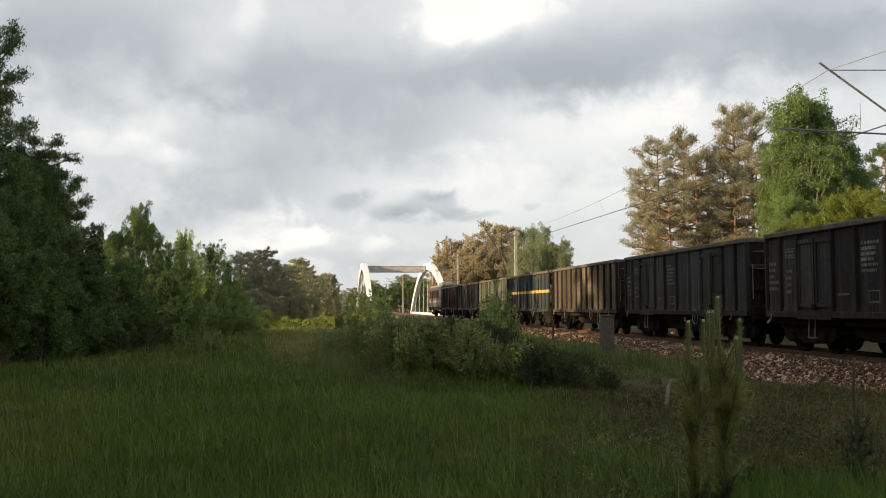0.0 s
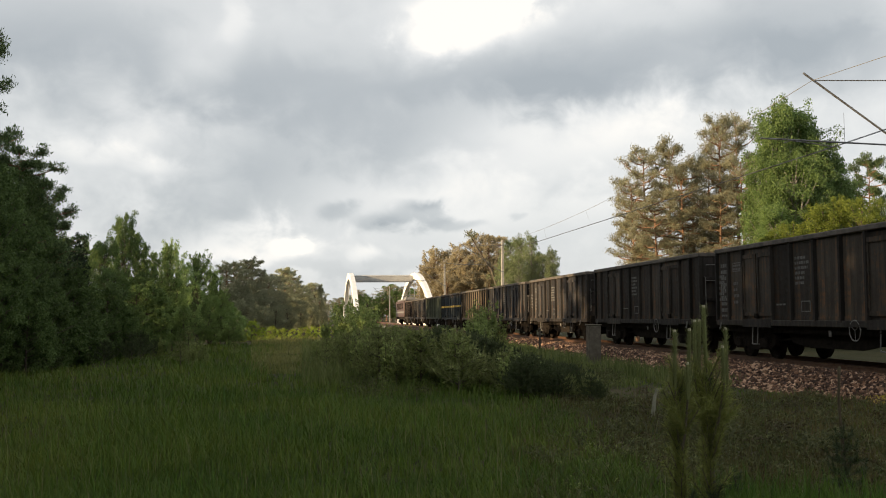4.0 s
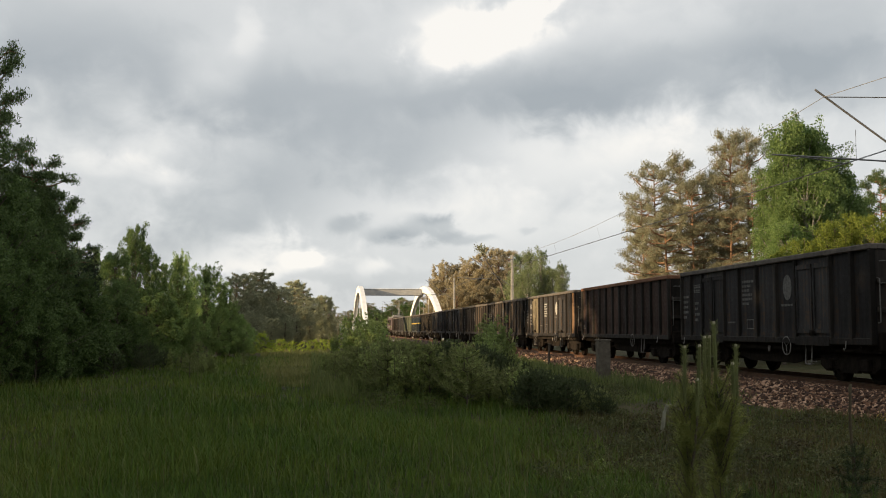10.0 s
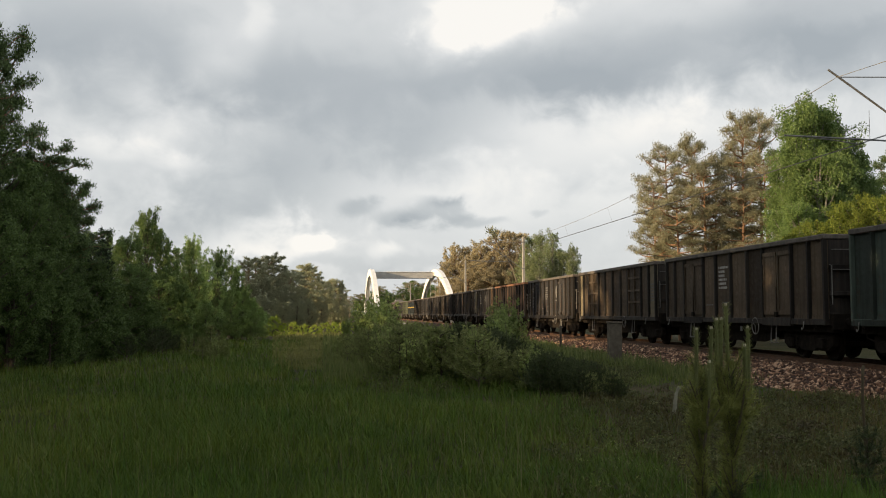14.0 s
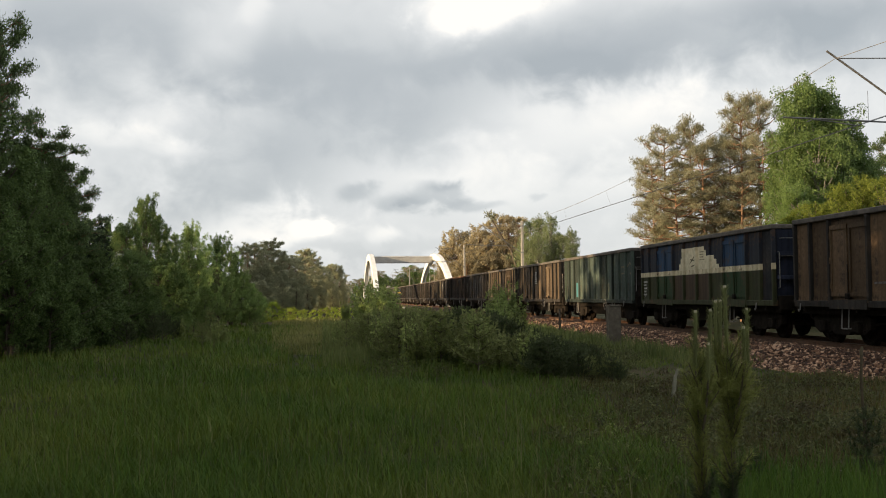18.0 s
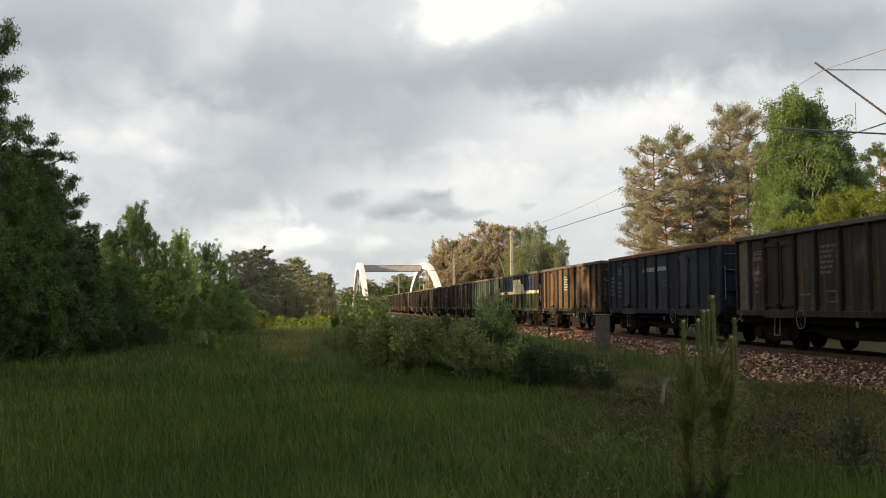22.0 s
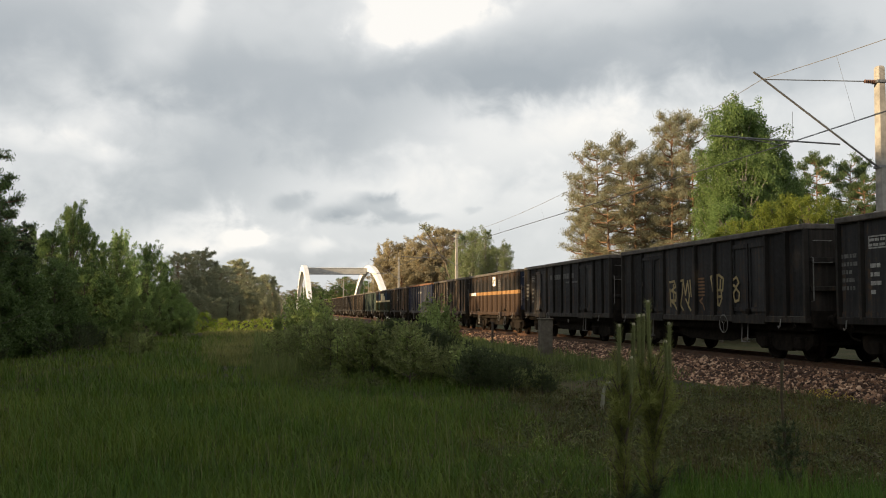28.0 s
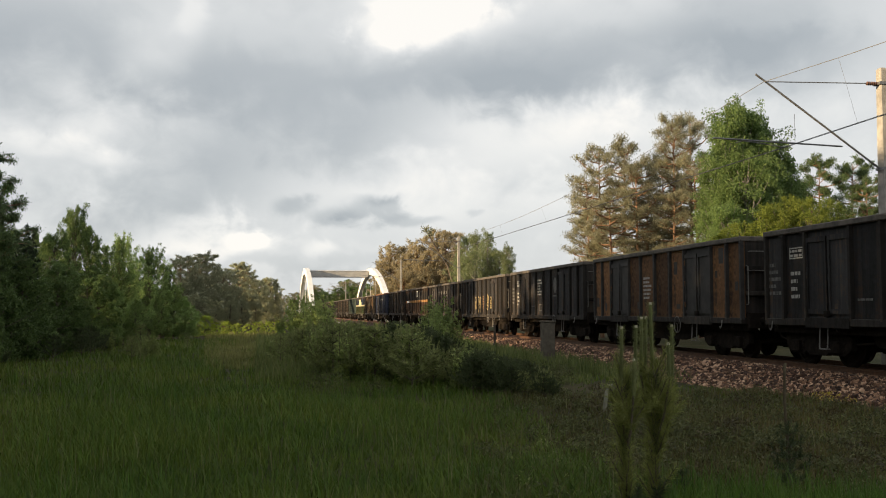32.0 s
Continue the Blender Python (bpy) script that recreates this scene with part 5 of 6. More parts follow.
def grown(top, d):
    return (542 - top) / 1761 * d + EYE_Z


def make_woods():
    # wood on the near side of the line: column, row of the top, distance
    edge = [("woodpine", -50, 16, 31, 0.55), ("woodpine", -110, -30, 33, 0.9), ("oak", -30, 222, 30, 1.0), ("oak", 35, 300, 31, 0.75), ("woodpine", 66, 232, 33.5, 0.85), ("woodpine", 104, 306, 35, 0.8), ("oak", 62, 262, 34, 0.7), ("oak", 92, 318, 35, 0.6), ("oak", 10, 330, 28.5, 0.8),
            ("oak", -130, 120, 28, 1.0), ("oak", -230, 70, 26, 1.1), ("oak", -90, 280, 26, 1.0),
            ("oak", 138, 398, 40, 0.8), ("spruce", 146, 388, 38, 0.6), ("spruce", 162, 378, 38.5, 0.6), ("spruce", 172, 392, 39, 0.6), ("oak", 180, 402, 45, 0.6), ("oak", 212, 398, 43, 0.7), ("oak", 246, 358, 47, 0.6), ("wildbirch", 243, 362, 46, 0.4), ("wildbirch", 205, 402, 43, 0.45), ("wildbirch", 118, 400, 37, 0.45), ("wildbirch", 322, 408, 50, 0.4), ("wildbirch", 372, 430, 57, 0.45), ("wildbirch", 405, 462, 62, 0.5), ("wildbirch", 70, 282, 33, 0.5), ("wildbirch", 28, 262, 32, 0.5), ("wildbirch", 105, 338, 35, 0.5), ("oak", 268, 395, 48, 0.6), ("light", 296, 425, 49, 0.7), ("light", 328, 404, 51, 0.6), ("light", 352, 440, 54, 0.7),
            ("light", 376, 427, 58, 0.65), ("light", 398, 452, 62, 0.7), ("light", 415, 490, 62, 0.8), ("light", 330, 460, 50, 0.8), ("oak", 285, 462, 46, 0.9), ("oak", 220, 450, 41, 0.9), ("oak", 165, 450, 38, 0.9), ("oak", 120, 440, 36, 0.8),
            ("edgepine", 462, 438, 99, 0.75), ("edgepine", 428, 446, 92, 0.7), ("edgepine", 527, 454, 111, 0.7), ("edgepine", 541, 462, 117, 0.7), ("edgepine", 577, 482, 129, 0.8), ("edgepine", 590, 492, 133, 0.8), ("edgepine", 500, 468, 105, 0.8), ("darkpine", 440, 443, 94, 0.9), ("darkpine", 468, 440, 100, 0.9), ("darkpine", 500, 470, 104, 1.1), ("darkpine", 530, 457, 112, 0.8), ("edgewood", 520, 496, 106, 0.9), ("edgewood", 430, 486, 88, 1.2), ("edgewood", 446, 510, 86, 1.3), ("edgewood", 466, 515, 88, 1.3), ("edgewood", 488, 520, 91, 1.3), ("edgewood", 512, 522, 97, 1.3), ("edgewood", 534, 520, 104, 1.3), ("edgewood", 556, 524, 112, 1.2), ("edgewood", 576, 526, 120, 1.2), ("edgewood", 596, 530, 128, 1.0), ("darkpine", 452, 452, 97, 0.9), ("darkpine", 512, 468, 108, 0.9), ("darkpine", 564, 486, 124, 0.9), ("edgewood", 452, 480, 93, 0.9), ("edgewood", 556, 484, 122, 1.1), ("edgewood", 580, 482, 130, 0.9), ("edgewood", 570, 498, 126, 1.0), ("edgewood", 590, 510, 134, 1.0), ("edgewood", 545, 500, 116, 1.2), ("edgewood", 470, 480, 97, 1.2), ("edgewood", 560, 510, 124, 1.1), ("edgewood", 600, 520, 175, 0.8), ("edgewood", 485, 490, 98, 1.0), ("edgewood", 475, 500, 92, 1.2), ("edgewood", 505, 505, 100, 1.2), ("edgewood", 540, 500, 114, 1.2), ("edgewood", 585, 520, 132, 1.1), ("darkpine", 545, 470, 118, 0.8), ("darkpine", 485, 462, 102, 0.8),
            ("oak", 0, 400, 28, 1.0), ("oak", 75, 420, 32, 0.9), ("oak", 110, 470, 33, 0.8)]
    for kind, px, top, d, w in edge:
        tree(kind, seen(px, d), d, grown(top, d), w)
    # deeper rows and the wood behind the viewer, unseen, shading meadow and train
    rng = random.Random(3)
    for i in range(30):
        y = -34 + i * 2.7 + rng.uniform(-1, 1)
        x, h = min(-15.5, -0.56 * y) - rng.uniform(0, 5), rng.uniform(11, 14.5)
        # gap kept for the sun that reaches the train
        if not 47.0 < y + (6 - x) * 0.404 < 63.5:
            tree(("oak", "pine", "oak")[i % 3], x, y, h, 1.0)
    for i in range(22):
        y = -20 + i * 3.0 + rng.uniform(-1, 1)
        x, h = min(-22, -0.56 * y - 6) - rng.uniform(0, 7), rng.uniform(13, 16)
        if not 47.0 < y + (6 - x) * 0.404 < 63.5:
            tree(("oak", "pine")[i % 2], x, y, h, 1.1)
    # unseen tall trees added to shade the farther wagons, with one opening
    for i in range(16):
        y = 49.5 + i * 2.9 + rng.uniform(-0.5, 0.5)
        if not 54.0 < y < 69.0:
            tree(("oak", "pine")[i % 2], -0.5 * y - 7 - rng.uniform(0, 2), y, 13.5 + 0.06 * (y - 50) + rng.uniform(0, 1.5), 0.95)
    for i in range(14):
        y = (44 + i * 3.5 if i < 6 else 60 + i * 8) + rng.uniform(-2, 2)
        if 60 < y < 76:
            continue
        tree("oak", -19 - y * 0.11 - rng.uniform(0, 5), y, rng.uniform(3.4, 4.6) + 0.012 * y, 1.1)
    # two unseen thin pines added to dapple the sunlight on the wagons
    for y in (55.5, 60.0):
        tree("pine", -0.5 * y - 8.0, y, 14.0, 0.7)
    # unseen tall trees added beside the viewer to darken the left meadow
    for x, y, h in ((-10.5, 6.5, 12.5), (-9.5, 1.0, 12.0), (-12.5, 12.0, 13.0), (-14.5, 18.0, 12.0), (-9.0, -5.0, 13.0)):
        tree("oak", x, y, h, 0.9)
    # unseen low growth added to stop sun leaking under the wood
    for i in range(30):
        y = -6 + i * 1.9 + rng.uniform(-0.6, 0.6)
        tree("darkbush", min(-16.5, -0.5 * y - 4) - rng.uniform(0, 3), y, rng.uniform(2.8, 4.2), 1.2)
    # shrubs along the foot of the wood
    for i in range(34):
        px = 10 + i * 13.5 + rng.uniform(-6, 6)
        d = 30 + (px / 440) ** 2.2 * 48 + rng.uniform(-1.5, 1.0)
        if px > 405:
            continue
        tree("darkbush" if i % 4 or px < 270 else "bush", seen(px, d), d, rng.uniform(1.5, 3.0) * (0.8 + d / 130), 1.0)
    for px, top, d in ((395, 500, 60), (350, 520, 50), (410, 520, 62), (424, 512, 63), (438, 528, 64), (450, 540, 66), (430, 545, 62), (300, 500, 46), (270, 530, 44)):
        tree("bush", seen(px, d), d, grown(top, d), 0.9)
    for px, top, d in ((455, 548, 68), (470, 540, 70), (488, 550, 71), (505, 552, 73), (525, 549, 74), (545, 550, 76), (562, 546, 77), (580, 548, 78), (597, 540, 80), (606, 546, 78)):
        tree("yellowbush", seen(px, d), d, (0.5 + 0.38 * abs(math.sin(px * 1.7))) * grown(top, d), 1.25)
    # beyond the line
    far = [("pine", 1170, 246, 64, 0.72), ("pine", 1212, 232, 66, 0.75), ("pine", 1238, 270, 62, 0.7), ("pine", 1150, 298, 63, 0.62), ("pine", 1304, 182, 64, 0.62), ("pine", 1334, 190, 66, 0.6), ("pine", 1282, 262, 67, 0.7), ("pine", 1190, 330, 61, 0.9), ("pine", 1348, 262, 62, 0.75), ("pine", 1252, 330, 65, 0.9), ("pine", 1300, 320, 61, 0.85), ("pine", 1152, 360, 66, 0.65),
           ("birch", 1404, 172, 56, 0.72), ("birch", 1426, 154, 56.5, 0.78), ("birch", 1452, 170, 57, 0.74), ("birch", 1476, 208, 57, 0.8), ("birch", 1500, 245, 58, 0.8), ("birch", 1405, 240, 55, 0.85), ("birch", 1485, 265, 58, 0.9), ("birch", 1445, 250, 54, 1.0), ("birch", 1525, 292, 58, 0.9), ("birch", 1395, 320, 54, 0.9), ("birch", 1405, 345, 52, 1.0),
           ("maple", 1392, 398, 50, 0.8), ("maple", 1432, 376, 50, 0.8), ("maple", 1470, 356, 50, 0.8), ("maple", 1512, 338, 50, 0.8), ("maple", 1555, 332, 49, 0.8), ("maple", 1590, 345, 50, 0.8),
           ("woodpine", 1570, 262, 80, 0.6), ("woodpine", 1628, 268, 82, 0.65), ("woodpine", 1665, 300, 78, 0.7), ("maple", 1655, 409, 60, 0.94),
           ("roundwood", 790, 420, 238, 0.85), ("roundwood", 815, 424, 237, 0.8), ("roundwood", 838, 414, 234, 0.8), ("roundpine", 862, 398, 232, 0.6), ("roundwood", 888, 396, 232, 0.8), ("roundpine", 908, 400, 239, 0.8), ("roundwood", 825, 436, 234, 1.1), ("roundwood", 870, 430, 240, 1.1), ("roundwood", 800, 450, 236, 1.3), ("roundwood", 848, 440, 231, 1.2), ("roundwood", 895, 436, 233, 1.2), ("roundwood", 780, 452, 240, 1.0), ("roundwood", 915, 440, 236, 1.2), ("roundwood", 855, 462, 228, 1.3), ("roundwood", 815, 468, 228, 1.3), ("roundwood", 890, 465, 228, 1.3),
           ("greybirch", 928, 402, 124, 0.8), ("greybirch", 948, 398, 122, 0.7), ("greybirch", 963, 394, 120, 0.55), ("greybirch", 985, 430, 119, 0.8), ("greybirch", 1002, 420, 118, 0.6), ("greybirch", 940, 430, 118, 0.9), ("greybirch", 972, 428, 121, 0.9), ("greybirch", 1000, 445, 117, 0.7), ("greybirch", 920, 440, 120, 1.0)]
    for kind, px, top, d, w in far:
        tree(kind, seen(px, d), d, grown(top, d), w)
    # a bare crooked tree leaning out of the pines
    snag = new("dead_tree")
    d = 122.0
    snag.matrix_basis = pose(seen(912, d), d, 0)
    z0, z1 = grown(462, d), grown(399, d)
    k = d / 1761
    line = [(0, 0, -0.3), (-0.4, 0, 0.6 * z0), (-18 * k, 0, z0), (-38 * k, 0, 0.5 * (z0 + z1)), (-52 * k, 0, z1 - 0.5), (-58 * k, 0, z1)]
    part("trunk", tube(bmesh.new(), line, [0.20, 0.17, 0.14, 0.11, 0.08, 0.05], 7), M_BARK, snag)
    rng2 = np.random.default_rng(77)
    for i in range(9):
        a = np.array(line[2 + i % 4])
        e = a + np.array((rng2.uniform(-1.2, 0.9), rng2.uniform(-0.8, 0.8), rng2.uniform(0.2, 1.2)))
        part("branch", tube(bmesh.new(), [tuple(a), tuple((a + e) / 2 + np.array((0, 0, 0.1))), tuple(e)], [0.05, 0.035, 0.015], 5), M_BARK, snag)
    cen = np.array([line[-1], line[-2], (-55 * k, 0.2, z1 + 0.2), (-50 * k, -0.2, z1 - 0.2)])
    v, f = tufts(rng2, cen, np.full((4, 3), 0.5), 260, 0.06)
    part("crown", sheet("crown", v, f, M_HAZEPINE), None, snag)
    tagged(snag, "crooked half-dead pine leaning out of the wood", "tree")
    # distance behind the bridge
    for i in range(20):
        px = 606 + i * 8.5
        d = 330 + 30 * math.sin(i * 2.1)
        top = (512, 516, 520, 508, 512, 500, 494, 500, 505, 512, 510, 500, 488, 486, 496, 490, 498, 494, 500, 496)[i]
        tree("oak" if i % 3 else "pine", seen(px, d), d, grown(top, d), 1.5)
    for i in range(40):
        a = radians(-34 + 68 * i / 39)
        d = 420 + 40 * math.sin(i * 1.7)
        tree("oak" if i % 2 else "pine", d * math.sin(a), d * math.cos(a), 9 + 2 * math.sin(i * 2.9), 2.2)


make_woods()

# ---------------------------------------------------------------- small growth


def shoots(rng, stems, needle, dens, width):
    """Needles round the lines of stems: each stem is base, tip."""
    vs = []
    for p, q in stems:
        p, q = np.array(p), np.array(q)
        ln = np.linalg.norm(q - p)
        n = max(8, int(dens * ln))
        ax = (q - p) / ln
        t = rng.random(n)
        base = p + (q - p) * t[:, None]
        r = unit(np.cross(np.broadcast_to(ax, (n, 3)), rng.normal(size=(n, 3))))
        d = unit(r * 0.75 + ax * rng.uniform(0.45, 1.1, (n, 1)))
        w = unit(np.cross(d, rng.normal(size=(n, 3)))) * width
        L = needle * rng.uniform(0.6, 1.1, (n, 1))
        vs.append(np.stack([base - w, base + w, base + d * L], 1).reshape(-1, 3))
    v = np.concatenate(vs)
    return v, np.arange(len(v)).reshape(-1, 3)


def young_pine(seed, h, spread, whorls, needle=0.07, dens=190, width=0.0035, mat=None):
    """Meshes of a young pine: stem, needles and the pale upright shoots."""
    rng = np.random.default_rng(seed)
    stems, candles = [], []
    bm = bmesh.new()
    tube(bm, [(0, 0, -0.1), (0.01, 0, h * 0.5), (0, 0.01, h * 0.95)], [0.018 * h, 0.013 * h, 0.005 * h], 6)
    stems.append(((0, 0, h * 0.25), (0, 0, h * 0.86)))
    candles.append(((0, 0, h * 0.86), (0, 0, h)))
    for k in range(whorls):
        u = 0.18 + 0.64 * k / max(1, whorls - 1)
        m = 5
        for j in range(m):
            a = math.tau * (j / m) + k * 0.7 + rng.uniform(-0.3, 0.3)
            ln = spread * (1.05 - u) * rng.uniform(0.75, 1.15) + 0.05
            p = np.array((0, 0, h * u))
            q = p + np.array((math.cos(a) * ln, math.sin(a) * ln, ln * 0.55))
            tip = q + np.array((math.cos(a) * 0.12 * ln, math.sin(a) * 0.12 * ln, h * 0.06 + 0.25 * ln))
            tube(bm, [tuple(p), tuple(q)], [0.007 * h, 0.003 * h], 4)
            stems.append((p + (q - p) * 0.25, q))
            stems.append((p * 0.5 + q * 0.5, p * 0.4 + q * 0.6 + np.array((rng.normal() * 0.3 * ln, rng.normal() * 0.3 * ln, 0.2 * ln))))
            candles.append((q, tip))
    wood = bpy.data.meshes.new("stem")
    bm.to_mesh(wood)
    bm.free()
    wood.materials.append(M_BARK)
    v, f = shoots(rng, stems, needle, dens, width)
    green = sheet("needles", v, f, mat or M_SCRUB)
    v, f = shoots(rng, candles, needle * 0.45, dens * 1.2, width)
    pale = sheet("shoots", v, f, mat or M_SHOOT)
    return wood, green, pale


def place_pine(meshes, x, y, turn, k=1.0, label=""):
    t = new("young_pine")
    t.matrix_basis = pose(x, y, float(ground_z(np.array(x), np.array(y))), 0, 0, turn) @ Matrix.Scale(k, 4)
    for n, me in zip(("stem", "old_growth", "new_growth"), meshes):
        ob = part(n, me, None, t)
        if n != "stem":
            ob["kind"] = "stuff"
    tagged(t, label or "knee-high young pine with dark needles in the scrub", "young pine", "young pines of the scrub")
    return t


def near_pine(seed, px, d, tips):
    """A head-high pine whose fresh shoots stand like candles: column and row of each tip, and its length in rows."""
    rng = np.random.default_rng(seed)
    x0 = seen(px, d)
    k = d / 1761
    t = new("young_pine")
    t.matrix_basis = pose(x0, d, 0)
    wood, stems, rods = bmesh.new(), [], []
    top = max(grown(r + ln, d) for c, r, ln in tips)
    tube(wood, [(0, 0, -0.1), (0.01, 0.01, 0.6), (0, 0, top)], [0.024, 0.018, 0.008], 7)
    stems.append(((0, 0, 0.35), (0, 0, top)))
    for c, r, ln in tips:
        tip = np.array((seen(c, d) - x0, rng.uniform(-0.12, 0.12), grown(r, d)))
        foot = tip - np.array((rng.uniform(-0.012, 0.012), 0, ln * k))
        root = np.array((0, 0, max(0.4, foot[2] - 0.30 - abs(tip[0]))))
        bend = root * 0.4 + foot * 0.6 + np.array((0, 0, -0.05))
        tube(wood, [tuple(root), tuple(bend), tuple(foot)], [0.010, 0.008, 0.006], 5)
        stems += [(root, bend), (bend, foot)]
        rods.append((foot, tip))
        for q in range(2):
            a = rng.uniform(0, math.tau)
            stems.append((bend, bend + np.array((math.cos(a) * 0.13, math.sin(a) * 0.13, 0.10))))
    upper = min(0.55, 0.4 * top)
    fresh = [s for s in stems[1:] if s[1][2] > top - upper]
    stems = stems[:1] + [s for s in stems[1:] if s[1][2] <= top - upper]
    for q in range(56):
        z = 0.12 + (top - 0.12) * (q + rng.random()) / 56
        a = rng.uniform(0, math.tau)
        r = rng.uniform(0.03, 0.12) * (1.1 - 0.25 * z / top)
        p = np.array((0, 0, z))
        e = p + np.array((math.cos(a) * r, math.sin(a) * r, 0.16))
        (fresh if z > top - 1.35 * upper else stems).append((p, e))
        tube(wood, [tuple(p), tuple(e)], [0.006, 0.003], 4)
    part("stem", wood, M_BARK, t)
    v, f = shoots(rng, stems, 0.060, 1500, 0.0016)
    part("old_growth", sheet("old_growth", v, f, M_NEARP), None, t)["kind"] = "stuff"
    v, f = shoots(rng, fresh, 0.060, 1100, 0.0015)
    part("new_growth", sheet("new_growth", v, f, M_FRESH), None, t)["kind"] = "stuff"
    for p, q in rods:
        bm = tube(bmesh.new(), [tuple(p), tuple(p * 0.3 + q * 0.7), tuple(q)], [0.010, 0.009, 0.008], 6)
        v, f = shoots(rng, [(p, q)], 0.042, 1500, 0.0015)
        for tri in v.reshape(-1, 3, 3):
            bm.faces.new([bm.verts.new(c) for c in tri])
        shoot = part("shoot", bm, M_SHOOT, t)
        part("bud", tube(bmesh.new(), [tuple(q), tuple(q + np.array((0, 0, 0.006))), tuple(q + np.array((0, 0, 0.014)))], [0.008, 0.008, 0.006], 6), M_BUD, shoot)
    tagged(t, "head-high young pine with pale upright shoots", "young pine", "young pines close by")


def sapling(seed, stems=9, splay=0.3, leaf=0.030, count=1100, mat=None):
    """Meshes of a leafy sapling one metre high: upright stems with small leaves along them."""
    rng = np.random.default_rng(seed)
    bm = bmesh.new()
    cen, rad = [], []
    for i in range(stems):
        a = rng.uniform(0, math.tau)
        h = rng.uniform(0.55, 1.0)
        out = splay * rng.uniform(0.25, 1.0) * (1.25 - 0.5 * h)
        p = [np.array((math.cos(a) * out * u ** 1.3, math.sin(a) * out * u ** 1.3, h * u)) for u in (0, 0.35, 0.7, 1.0)]
        p[0][2] = -0.05
        tube(bm, [tuple(q) for q in p], [0.010, 0.008, 0.005, 0.002], 4)
        for u in np.linspace(0.12, 1.0, 12):
            k = min(2, int(u * 3))
            c = p[k] + (p[k + 1] - p[k]) * (u * 3 - k)
            r = 0.075 * (1.25 - 0.85 * u) + 0.008
            b = rng.uniform(0, math.tau)
            cen.append(c + np.array((math.cos(b), math.sin(b), 0.5)) * r * 0.8)
            rad.append((r, r, r * 1.1))
    wood = bpy.data.meshes.new("stems")
    bm.to_mesh(wood)
    bm.free()
    wood.materials.append(M_BARK)
    v, f = leaves(rng, np.array(cen), np.array(rad), count, leaf, 1.0, 1.3, 0.1)
    return wood, sheet("leaves", v, f, mat or M_SPRIG)


def place_sapling(meshes, x, y, turn, k, wide=1.0):
    t = new("leafy_sapling")
    t.matrix_basis = pose(x, y, float(ground_z(np.array(x), np.array(y))), 0, 0, turn) @ Matrix.Diagonal((k * wide, k * wide, k, 1))
    part("stem", meshes[0], None, t)["kind"] = "stuff"
    part("foliage", meshes[1], None, t)["kind"] = "stuff"
    tagged(t, "feathery green leafy sapling among the young pines", "sapling", "saplings of the scrub")


def thicket(spots, name, label):
    """Plants that stand too far off to be told apart, as one mesh: spots are mesh, pose."""
    vs, fs, n, k = [], [], 0, 0
    for me, m in spots:
        v = np.empty(len(me.vertices) * 3, np.float32)
        me.vertices.foreach_get("co", v)
        f = np.empty(len(me.loops), np.int32)
        me.loops.foreach_get("vertex_index", f)
        k = len(me.loops) // len(me.polygons)
        m = np.array(m)
        vs.append(v.reshape(-1, 3) @ m[:3, :3].T + m[:3, 3])
        fs.append(f.reshape(-1, k) + n)
        n += len(me.vertices)
    tagged(new(name, sheet(name, np.concatenate(vs), np.concatenate(fs), spots[0][0].materials[0])), label, "scrub", kind="stuff")


